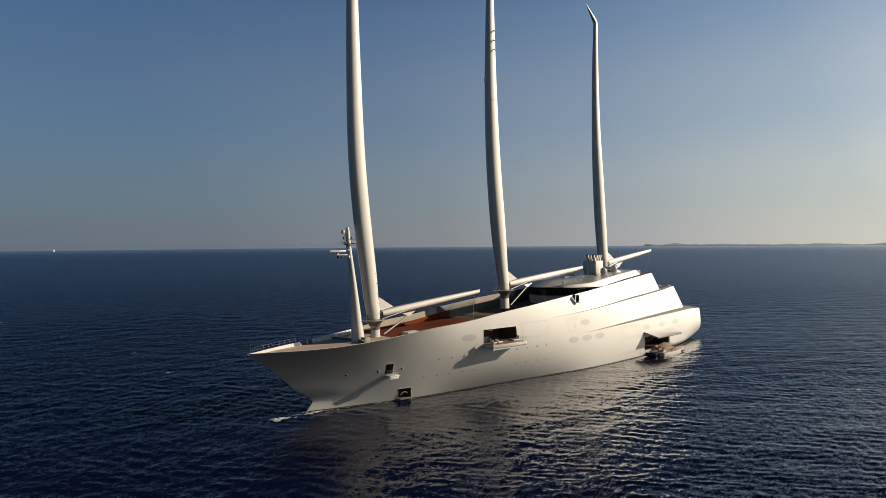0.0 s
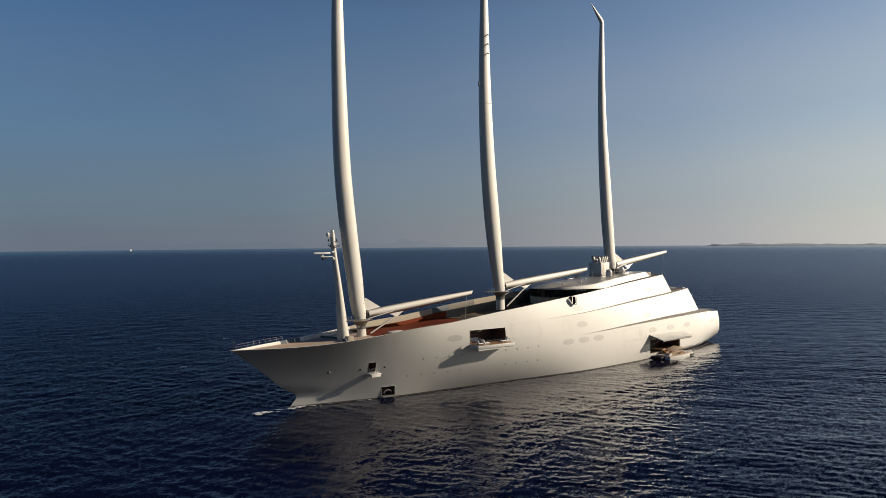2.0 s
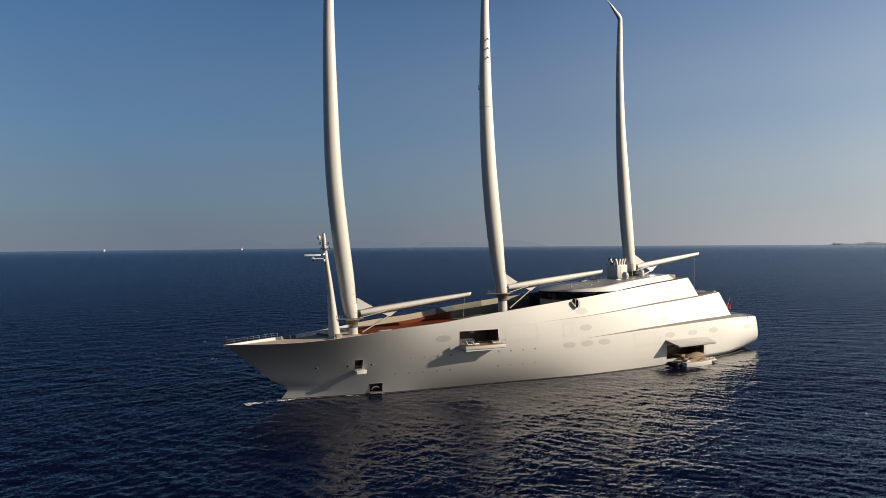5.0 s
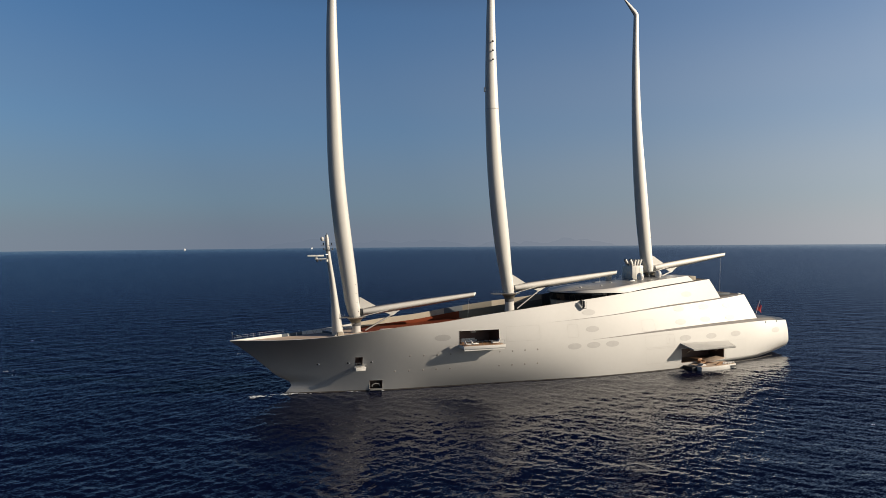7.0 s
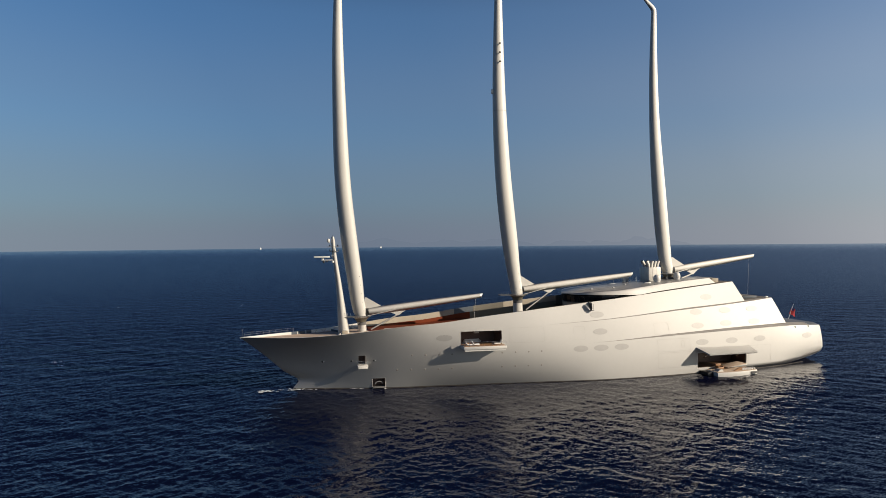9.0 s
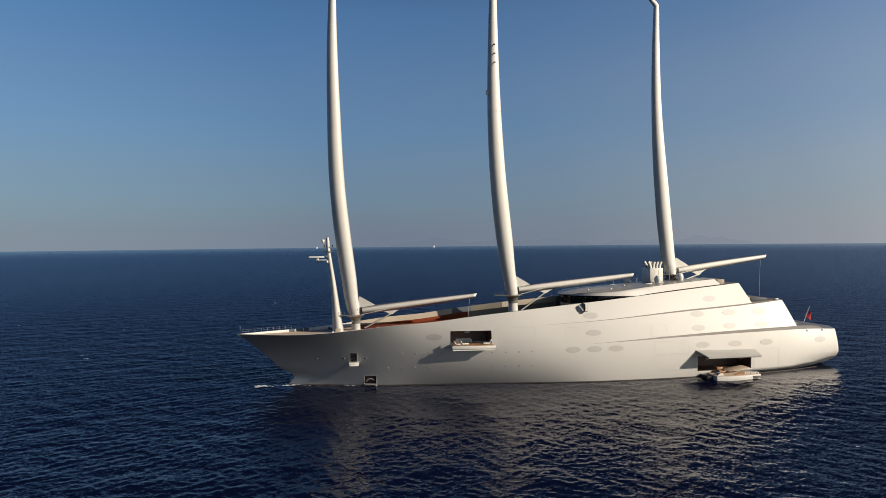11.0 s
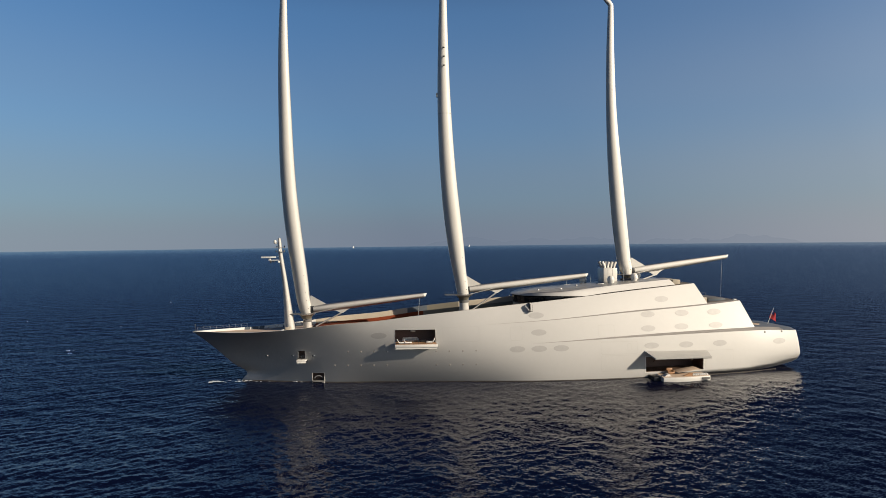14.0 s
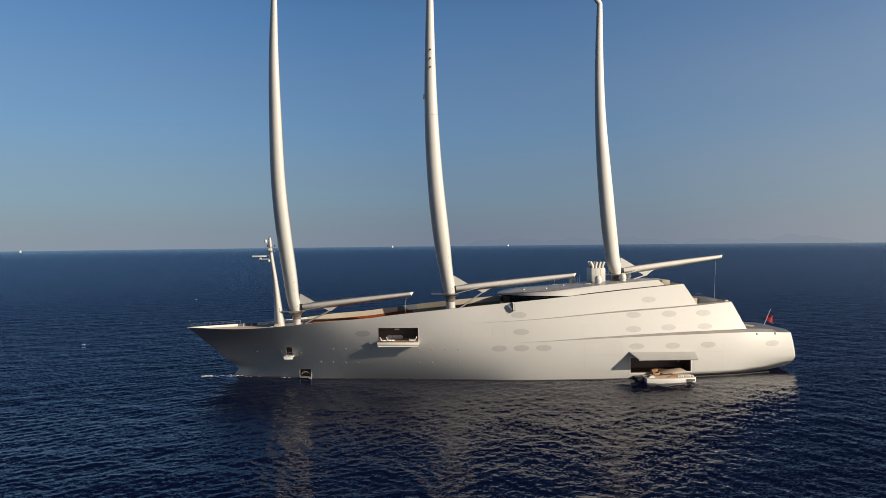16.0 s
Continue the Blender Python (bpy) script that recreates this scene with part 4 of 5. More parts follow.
mast("mast", [(102.9, 20.6, 1.0), (102.8, 22.4, 1.05), (102.65, 23.1, 1.35), (102.15, 25, 1.58), (101.4, 30.6, 1.78), (100.25, 43, 1.8), (99.05, 62.4, 1.3), (98.9, 78, 0.95), (99.1, 88.2, 0.68)],
     (102.8, 22.75, 1.6), (104.4, 0.05, 23.7), (129.2, 1.3, 26.75), 0.9, (110.0, 22.4, 106.2, 21.3), "tall pale curved carbon mizzenmast")

# ropes that hang from the booms
for (x, y, z), foot in (((51.4, -0.75, 18.2), 12.9), ((128.2, 1.25, 26.0), 16.6), ((87.6, 0.08, 21.8), 20.1)):
    part("boom_rope", tube([(x, y, z), (x - 0.25, y, (z + foot) / 2), (x - 0.4, y, foot)], 0.026, 6), ROPE, yacht, "thin pale rope hanging from the boom end")

# ---- the radar mast ----
fx = curve((11.2, 21.3), (22.4, 20.25), (30.2, 19.25), (32.6, 19.1))
fr = curve((11.2, 1.28), (13, 1.15), (22.4, 0.62), (30.2, 0.44), (32.2, 0.38), (32.6, 0.3))
radar = part("radar_mast", tube([(fx(z), 0, z) for z in spread(11.2, 32.6, 1.1)], [fr(z) for z in spread(11.2, 32.6, 1.1)], 20), MAST, yacht, "slim tapered pale radar mast on the foredeck")
part("crosstree", box(16.6, 19.4, -0.25, 0.25, 27.45, 27.62, 0.04), WHITE, radar)
part("scanner_base", lathe(((0.28, 0), (0.28, 0.35), (0.1, 0.4)), (16.9, 0, 27.62), 12), WHITE, radar)
part("scanner", box(15.0, 18.4, -0.6, -0.25, 28.05, 28.4, 0.08), WHITE, radar, "white bar radar scanner")
part("camera_ball", lathe(((0, -0.55), (0.2, -0.5), (0.28, -0.25), (0.2, 0)), (17.1, 0, 27.45), 12), BLACK, radar)
part("camera_ball", lathe(((0, -0.5), (0.2, -0.45), (0.25, -0.2), (0.18, 0)), (19.0, -0.55, 27.4), 12), WHITE, radar)
part("platform_ring", lathe(((0.3, 0), (0.95, 0), (0.95, 0.1), (0.3, 0.12)), (19.35, 0, 29.35), 20), GREY, radar)
part("yard", tube([(19.3, -2.2, 29.6), (19.3, 2.2, 29.6)], 0.06, 8), GREY, radar)
part("yard", tube([(17.9, -0.4, 30.4), (20.4, -0.4, 30.4)], 0.05, 8), GREY, radar)
part("dome_bracket", box(18.0, 19.2, -0.1, 0.1, 31.3, 31.42, 0.03), WHITE, radar)
part("dome", lathe(((0.24, 0), (0.34, 0.2), (0.34, 0.5), (0.24, 0.7), (0, 0.78)), (18.15, 0, 31.42), 16), WHITE, radar, "small white radome")
for x, y, z in ((18.45, -0.5, 29.45), (20.25, -0.5, 29.45), (18.5, 0.4, 30.5), (20.2, 0.4, 30.5)):
    part("navigation_light", lathe(((0.0, -0.02), (0.13, 0.0), (0.13, 0.28), (0.09, 0.36), (0, 0.38)), (x, y, z), 10), BLACK, radar, "small black navigation light")
for y in (-1.9, -1.2, 1.2, 1.9):
    part("whip_base", lathe(((0.07, 0), (0.09, 0.2), (0.05, 0.45), (0, 0.5)), (19.3, y, 29.62), 8), WHITE, radar)
part("floodlight", box(17.6, 18.0, -0.35, 0.0, 27.05, 27.38, 0.06), BLACK, radar, "small black floodlight")
part("horn", tube([(19.4, -0.45, 28.4), (18.7, -0.55, 28.4)], [0.06, 0.18], 10), STEEL, radar, "steel horn")
part("wind_vane", tube([(19.08, 0, 32.5), (19.08, 0, 33.0)], 0.025, 6), BLACK, radar)
part("antenna", tube([(19.1, 0.9, 29.4), (19.1, 0.9, 31.6)], 0.04, 6), WHITE, radar)

# ---- funnel block and domes on the roof ----
funnel = part("funnel_block", box(96.0, 99.5, -1.8, 2.3, 20.4, 24.5, 0.2), MAST, yacht, "silver-grey funnel block on the roof")
for x in (97.1, 98.3):
    part("panel_joint", box(x - 0.03, x + 0.03, -1.815, -1.79, 20.9, 24.2), SEAM, funnel)
for y in (-1.0, 0.2, 1.4):
    part("panel_joint", box(95.985, 96.01, y - 0.03, y + 0.03, 20.9, 24.2), SEAM, funnel)
for i, y in enumerate((-0.95, 0.95)):
    for x, d in ((96.5, -0.55), (97.3, 0.3), (98.15, 0.35), (98.95, 0.45)):
        path = [(x, y, 24.3), (x - 0.1 * d, y, 24.8), (x + 0.25 * d, y, 25.3), (x + d, y, 26.0)]
        pipe = part("exhaust_pipe", tube(path, [0.36, 0.4, 0.42, 0.42], 14, 0.9), MAST, funnel, "" if i else "bent pale exhaust pipe")
        bm = lathe(((0.36, 0.0), (0.36, 0.03), (0, 0.03)), (0, 0, 0), 12)
        lean = Vector((0.75 * d, 0, 0.75)).normalized()
        bmesh.ops.transform(bm, matrix=Matrix.Translation(Vector(path[-1])) @ lean.to_track_quat("Z", "Y").to_matrix().to_4x4(), verts=bm.verts)
        part("pipe_mouth", bm, BLACK, pipe)
for x, y, r in ((97.2, -3.4, 0.85), (103.4, -2.6, 0.85), (92.6, 3.4, 0.9), (106.4, 2.4, 0.8)):
    z = roof_top(min(x, 111)) + 0.02 + 0.45 * (1 - (y / (roof_half(x) * roof_in(x))) ** 2)
    part("radome", lathe(((r * 0.8, -0.1), (r * 0.85, 0.15), (r, 0.35), (r, r * 1.1), (r * 0.8, r * 1.65), (r * 0.45, r * 1.95), (0, r * 2.05)), (x, y, z), 20), WHITE, yacht, "white satellite dome on the roof")
part("roof_aerial", tube([(100.9, -2.2, 20.9), (100.9, -2.2, 24.6)], 0.05, 6), STEEL, yacht)
part("roof_aerial", tube([(91.0, -1.5, 20.2), (91.0, -1.5, 21.6)], 0.05, 6), STEEL, yacht)
part("mast_step", lathe(((2.0, 0), (2.0, 0.5), (1.5, 1.0), (1.1, 1.1)), (102.9, 0, 20.9), 24), GREY, yacht)


# ---- windows, portholes and seams of the hull ----
def hull_window(x, z, rx=1.75, rz=0.68):
    rows = []
    lift = 0.014 if x < 112 else 0.03
    for r, off in ((0, lift), (0.35, lift), (0.7, lift), (1.0, lift), (1.0, -0.02)):
        rows.append([skin(x + rx * r * math.cos(a), z + rz * r * math.sin(a), off) for a in (2 * math.pi * i / 40 for i in range(41))])
    bm = sheet(rows)
    bmesh.ops.remove_doubles(bm, verts=bm.verts, dist=0.002)
    bmesh.ops.recalc_face_normals(bm, faces=bm.faces)
    return part("hull_window", bm, PORT, yacht, "flush oval window in grey film")


for x, z in ((41.6, 10.7), (72.2, 7.25), (77.1, 7.25), (82.1, 7.25), (77.2, 10.8), (76.9, 14.5), (103.1, 7.25), (111.5, 7.2), (120.0, 7.2),
             (103.4, 14.05), (112.0, 14.1), (120.4, 14.1), (103.0, 10.95), (111.3, 11.1), (120.2, 11.1), (136.2, 6.9), (107.7, 17.3)):
    hull_window(x, z)


def porthole(x, z, r=0.17, mat=PORT, label=""):
    bm = bmesh.new()
    n = 12
    c = bm.verts.new(skin(x, z, 0.03))
    ring = [bm.verts.new(skin(x + r * math.cos(2 * math.pi * i / n), z + r * math.sin(2 * math.pi * i / n), 0.03)) for i in range(n)]
    rim = [bm.verts.new(skin(x + r * 1.35 * math.cos(2 * math.pi * i / n), z + r * 1.35 * math.sin(2 * math.pi * i / n), 0.004)) for i in range(n)]
    for i in range(n):
        bm.faces.new((c, ring[i], ring[(i + 1) % n]))
        bm.faces.new((ring[i], rim[i], rim[(i + 1) % n], ring[(i + 1) % n]))
    bmesh.ops.recalc_face_normals(bm, faces=bm.faces)
    return part("porthole", bm, mat, yacht, label, smooth=0)


for k in range(4):
    porthole(34.8 + 2.85 * k, 7.15, 0.15, RIM, "small round dark porthole")
    porthole(54.2 + 2.95 * k, 7.15, 0.15, RIM)
    porthole(54.25 + 2.95 * k, 4.05, 0.15, RIM)
for k in range(5):
    porthole(31.8 + 2.9 * k, 4.0, 0.15, RIM)
for x, z in ((16.5, 6.05), (22.4, 6.13), (27.05, 6.18)):
    porthole(x - 0.12, z, 0.15, BLACK, "steel mooring fairlead")
    c = skin(x, z, 0.1)
    part("fairlead", lathe(((0.0, -0.12), (0.12, -0.07), (0.14, 0), (0.12, 0.07), (0, 0.12)), c + Vector((0.14, 0, 0.06)), 12), STEEL, yacht)
for x, z in ((132.4, 9.15), (137.2, 9.05)):
    porthole(x, z, 0.2, BLACK)


def seam(x0, x1, z0, z1, w=0.02, r=0.35):
    """The joint round a closed shell door: a narrow dark strip with rounded corners."""
    pts = []
    for cx, cz, a0 in ((x1 - r, z1 - r, 0), (x0 + r, z1 - r, 90), (x0 + r, z0 + r, 180), (x1 - r, z0 + r, 270)):
        pts += [(cx + r * math.cos(radians(a0 + 30 * i)), cz + r * math.sin(radians(a0 + 30 * i)), math.cos(radians(a0 + 30 * i)), math.sin(radians(a0 + 30 * i))) for i in range(4)]
    dense = []
    for p, q in zip(pts, pts[1:] + pts[:1]):
        n = max(1, int(math.hypot(q[0] - p[0], q[1] - p[1]) / 0.7))
        dense += [tuple(p[i] + (q[i] - p[i]) * k / n for i in range(4)) for k in range(n)]
    dense.append(dense[0])
    rows = [[skin(x - nx * w, z - nz * w, 0.012), skin(x + nx * w, z + nz * w, 0.012)] for x, z, nx, nz in dense]
    bm = sheet(rows)
    bmesh.ops.recalc_face_normals(bm, faces=bm.faces)
    part("door_seam", bm, SEAM, yacht, "thin joint round a closed hull door")


for q in ((55.75, 63.7, 9.2, 12.4), (70.75, 73.4, 9.2, 12.1), (91.2, 99.7, 5.6, 8.35), (91.1, 101.2, 1.85, 5.3), (97.4, 98.2, 6.2, 7.9), (116.3, 123.3, 0.8, 5.6), (91.0, 94.8, 9.4, 12.0)):
    seam(*q)


# ---- openings in the side: rooms behind them, frames, platforms ----
def room(name, hole, depth, mat, label, floor=None):
    """The lined space behind an opening, open to the outside."""
    x0, x1, z0, z1 = hole
    y1 = -half((x0 + x1) / 2, z0) + depth
    bm = bmesh.new()

    def quad(*p):
        bm.faces.new([bm.verts.new(v) for v in p])
    lip = 0.04
    fa, fb, fc, fd = skin(x0, z0, -lip), skin(x1, z0, -lip), skin(x1, z1, -lip), skin(x0, z1, -lip)
    ba, bb, bc, bd = (x0, y1, z0), (x1, y1, z0), (x1, y1, z1), (x0, y1, z1)
    quad(ba, bb, bc, bd)
    quad(fd, fc, bc, bd)
    quad(fa, fd, bd, ba)
    quad(fb, bb, bc, fc)
    part(name, bm, mat, yacht, label, smooth=0)
    bm = bmesh.new()
    vs = [bm.verts.new(p) for p in (fa, fb, bb, ba)]
    bm.faces.new(vs)
    part("room_floor", bm, floor or mat, yacht, smooth=0)


def frame_round(hole, w=0.12, mat=None):
    x0, x1, z0, z1 = hole
    pts = []
    n = 10
    for a, b in (((x0, z0), (x1, z0)), ((x1, z0), (x1, z1)), ((x1, z1), (x0, z1)), ((x0, z1), (x0, z0))):
        pts += [(a[0] + (b[0] - a[0]) * k / n, a[1] + (b[1] - a[1]) * k / n) for k in range(n)]
    pts.append(pts[0])
    cx, cz = (x0 + x1) / 2, (z0 + z1) / 2
    rows = []
    for x, z in pts:
        sx, sz = (1 if x > cx else -1), (1 if z > cz else -1)
        ex = sx * w if abs(x - x0) < 1e-6 or abs(x - x1) < 1e-6 else 0
        ez = sz * w if abs(z - z0) < 1e-6 or abs(z - z1) < 1e-6 else 0
        p, q, r = skin(x + ex, z + ez, 0.01), skin(x, z, 0.03), skin(x, z, -0.25)
        rows.append([p, q, r])
    bm = sheet(rows)
    bmesh.ops.recalc_face_normals(bm, faces=bm.faces)
    part("opening_frame", bm, mat or HULL, yacht, "rounded frame of an opening in the hull")


room("saloon_lining", WINDOW, 4.5, INSIDE, "dark wood-lined saloon behind the balcony", DARKWOOD)
room("garage_lining", GARAGE, 5.5, INSIDE, "dark boat garage inside the hull", DARKWOOD)
room("lobby_lining", ANCHOR, 2.0, INSIDE, "dark boarding lobby inside the hull")
room("mooring_lining", MOORING, 1.8, INSIDE, "dark mooring recess inside the hull")
for h in HOLES:
    frame_round(h, 0.2 if h is GARAGE else 0.1, WHITE if h is GARAGE else HULL)

# the side balcony
def skewed(x0, x1, in0, out0, z0, z1, bevel=0.0):
    """A slab along the hull: it starts in0 and reaches out0 from the centre line at x0, and follows the side aft."""
    bm = box(x0, x1, -out0, -in0, z0, z1, bevel)
    for v in bm.verts:
        v.co.y -= (v.co.x - x0) * 0.092
    return bm


balcony = part("balcony", skewed(45.05, 54.3, 9.25, 12.35, 8.45, 9.1, 0.06), WHITE, yacht, "white fold-out side balcony")
part("balcony_floor", skewed(45.25, 54.1, 9.2, 12.15, 9.1, 9.16), WOOD, balcony, "wooden balcony floor")
part("balcony_gusset", skewed(45.2, 54.1, 11.95, 12.2, 8.1, 8.5), WHITE, balcony)
for i in range(10):
    x = 45.2 + i * 0.99
    y = -12.25 - (x - 45.05) * 0.092
    part("rail_post", tube([(x, y, 9.1), (x, y, 10.05)], 0.025, 6), STEEL, balcony)
part("rail_wire", tube([(45.2, -12.26, 10.05), (54.15, -13.08, 10.05)], 0.025, 6), STEEL, balcony)
for y in (-11.6, -10.6):
    for x in (45.15, 54.15):
        part("rail_post", tube([(x, y, 9.1), (x, y, 10.05)], 0.025, 6), STEEL, balcony)


def lounger(x, y, turn):
    t = thing("sun_lounger", (x, y, 9.16), "white cushioned sun lounger on the side balcony", "sun lounger", "balcony seats")
    part("lounger_base", box(-0.35, 0.35, -0.9, 0.5, 0.12, 0.32, 0.05), CUSHION, t)
    bm = box(-0.35, 0.35, 0, 0.16, 0, 0.85, 0.05)
    bmesh.ops.rotate(bm, verts=bm.verts, cent=(0, 0, 0), matrix=Matrix.Rotation(radians(-28), 3, "X"))
    bmesh.ops.translate(bm, verts=bm.verts, vec=(0, 0.45, 0.26))
    part("lounger_back", bm, CUSHION, t)
    for lx in (-0.3, 0.3):
        for ly in (-0.8, 0.4):
            part("leg", box(lx - 0.03, lx + 0.03, ly - 0.03, ly + 0.03, 0, 0.13), STEEL, t)
    t.rotation_euler = (0, 0, radians(turn))
    return t


lounger(46.5, -11.2, 95)
lounger(47.9, -11.2, 100)
lounger(52.9, -11.3, -90)
sofa = thing("sofa", (48.75, -6.1, 8.75), "pale upholstered sofa inside the open saloon", "sofa")
part("sofa_base", box(-1.75, 1.75, -0.5, 0.5, 0.0, 0.3, 0.04), WOOD, sofa, "dark wooden plinth")
for k in (-1, 0, 1):
    part("seat_cushion", box(k * 1.13 - 0.55, k * 1.13 + 0.55, -0.48, 0.25, 0.3, 0.52, 0.06), CUSHION, sofa)
    part("back_cushion", box(k * 1.13 - 0.55, k * 1.13 + 0.55, 0.22, 0.48, 0.4, 0.95, 0.06), CUSHION, sofa)
for k in (-1, 1):
    part("armrest", box(k * 1.72 - 0.13, k * 1.72 + 0.13, -0.48, 0.48, 0.3, 0.72, 0.05), CUSHION, sofa)
table = thing("low_table", (51.6, -7.3, 8.75), "dark wooden low table in the open saloon", "table")
part("tabletop", box(-0.7, 0.7, -0.45, 0.45, 0.38, 0.44, 0.02), DARKWOOD, table)
for a, b in ((-1, -1), (-1, 1), (1, -1), (1, 1)):
    part("leg", box(a * 0.6 - 0.03, a * 0.6 + 0.03, b * 0.36 - 0.03, b * 0.36 + 0.03, 0.0, 0.38), DARKWOOD, table)
part("saloon_lamp", lathe(((0, 0.0), (0.55, 0.05), (0.6, 0.2), (0.35, 0.4), (0, 0.42)), (49.3, -7.5, 11.2), 16), CUSHION, yacht, "pale ceiling lamp in the saloon")

# the small boarding balcony and the mooring port forward
pilot = part("boarding_balcony", box(23.4, 25.6, -7.0, -5.1, 5.15, 5.4, 0.05), WHITE, yacht, "small white boarding balcony")
part("balcony_skirt", box(23.5, 25.5, -6.95, -6.8, 4.75, 5.2, 0.03), WHITE, pilot)
for x, y in ((23.5, -6.9), (24.5, -6.9), (25.5, -6.9), (23.5, -6.0), (25.5, -6.0)):
    part("rail_post", tube([(x, y, 5.4), (x, y, 6.35)], 0.03, 6), STEEL, pilot)
for h in (5.9, 6.35):
    part("rail_wire", tube([(23.5, -5.6, h), (23.5, -6.9, h), (25.5, -6.9, h), (25.5, -5.6, h)], 0.025, 6), STEEL, pilot)
part("mooring_ring", tube([(28.05 + 0.85 * math.cos(radians(a)), -5.15, 0.95 + 0.55 * math.sin(radians(a))) for a in range(0, 190, 10)], 0.12, 10), GREY, yacht, "grey mooring roller inside the port")
part("mooring_floor", box(26.75, 29.35, -5.6, -4.2, 0.2, 0.45, 0.03), GREY, yacht)
for x in (26.7, 29.4):
    part("guide_rail", tube([(x, -half(x, 1) - 0.06, -0.3), (x, -half(x, 1) - 0.06, 2.3)], 0.06, 8), SEAM, yacht)

# the boat garage: raised shell door, folded-down platform, tender
bm = bmesh.new()
out, inn = [(102.3, -16.1, 5.05), (115.7, -15.7, 4.95)], [(101.3, -12.62, 6.15), (116.6, -11.9, 5.75)]
top = [inn[0], inn[1], out[1], out[0]]
v1 = [bm.verts.new(p) for p in top]
v2 = [bm.verts.new((p[0], p[1], p[2] - 0.32)) for p in top]
bm.faces.new(v1)
bm.faces.new(v2[::-1])
for i in range(4):
    bm.faces.new((v1[i], v2[i], v2[(i + 1) % 4], v1[(i + 1) % 4]))
bmesh.ops.recalc_face_normals(bm, faces=bm.faces)
door = part("garage_door", bm, SHELL, yacht, "raised silver-grey shell door over the boat garage")
# thin black strip along the underside of the door's outer edge
seal = [(102.35, -16.08, 4.7), (109, -15.9, 4.65), (115.65, -15.68, 4.6)]
part("door_rim", tube(seal, 0.06, 6), BLACK, door, "thin black rim under the door's outer edge")
for x in (103.5, 112.5):
    part("door_ram", tube([(x, -12.5, 3.6), (x, -14.8, 5.1)], 0.09, 8), STEEL, door)
def platform_edge(grow=0.0):
    """The platform's outline from above: straight at the hull, bowed out and rounded at the seaward side."""
    front = [(103.7 + 11.2 * u, -16.75 - 0.75 * math.sin(math.pi * (0.12 + 0.88 * u) ** 0.9) - grow) for u in np.linspace(0, 0.94, 15)]
    corner = [(114.45 + 0.45 * math.sin(a) + grow, -16.3 - 0.45 * math.cos(a)) for a in (0.5, 0.9, 1.3, 1.57)]
    return [(103.7 - grow, -12.9)] + front + corner + [(114.9 + grow, -12.9)]


bm = bmesh.new()
levels = [(-0.35, -0.28), (-0.2, -0.06), (0.1, 0.0), (0.8, 0.0), (0.88, -0.03), (0.9, -0.09)]
rings = [[bm.verts.new((x, y, z)) for x, y in platform_edge(g)] for z, g in levels]
for a, b in zip(rings, rings[1:]):
    for k in range(len(a)):
        bm.faces.new((a[k], a[(k + 1) % len(a)], b[(k + 1) % len(b)], b[k]))
bm.faces.new(rings[0][::-1])
bm.faces.new(rings[-1])
bmesh.ops.recalc_face_normals(bm, faces=bm.faces)
swim = part("swim_platform", bm, WHITE, yacht, "white folded-down swim platform with a bowed front, at the water", smooth=35)
bm = bmesh.new()
low = [bm.verts.new((x, y, 0.9)) for x, y in platform_edge(-0.25)]
high = [bm.verts.new((x, y, 0.96)) for x, y in platform_edge(-0.25)]
for k in range(len(low)):
    bm.faces.new((low[k], low[(k + 1) % len(low)], high[(k + 1) % len(low)], high[k]))
bm.faces.new(high)
bmesh.ops.recalc_face_normals(bm, faces=bm.faces)
part("platform_deck", bm, TEAK, swim, "pale teak platform deck", smooth=0)
part("end_panel", box(112.5, 114.3, -17.28, -17.1, 0.2, 0.72, 0.04), GREY, swim, "grey panel in the platform's front")
# plain black block for the dark at the platform's forward end
part("platform_block", box(102.2, 104.2, -15.6, -12.4, -0.4, 0.75, 0.1), BLACK, swim)
part("platform_block", box(114.2, 115.6, -14.8, -12.2, 0.1, 0.6, 0.06), BLACK, swim)
bm = box(0, 5.2, -1.5, 1.5, 0, 0.12, 0.03)
bmesh.ops.rotate(bm, verts=bm.verts, cent=(0, 0, 0), matrix=Matrix.Rotation(radians(-7), 3, "Y"))
bmesh.ops.translate(bm, verts=bm.verts, vec=(108.2, -13.3, 1.35))
part("boarding_ramp", bm, TEAK, swim, "tilted teak boarding ramp")
seat = thing("armchair", (106.95, -13.6, 0.96), "brown upholstered armchair on the swim platform", "chair")
part("seat", box(-0.7, 0.7, -0.6, 0.6, 0.1, 0.5, 0.08), WOOD, seat)
part("backrest", box(-0.7, 0.7, 0.42, 0.72, 0.4, 1.15, 0.08), WOOD, seat)
for k in (-1, 1):
    part("armrest", box(k * 0.66 - 0.12, k * 0.66 + 0.12, -0.55, 0.55, 0.3, 0.75, 0.05), WOOD, seat)
    for b in (-1, 1):
        part("leg", box(k * 0.55 - 0.05, k * 0.55 + 0.05, b * 0.45 - 0.05, b * 0.45 + 0.05, 0.0, 0.12), BLACK, seat)
part("platform_step", plate([(104.3, 0.96), (105.9, 0.96), (105.5, 1.45), (104.9, 1.4)], 1.4, "y", -15.6), WHITE, swim)
part("platform_step", plate([(108.6, 0.96), (110.9, 0.96), (110.9, 1.55), (110.2, 1.65)], 0.3, "y", -16.3), WOOD, swim)
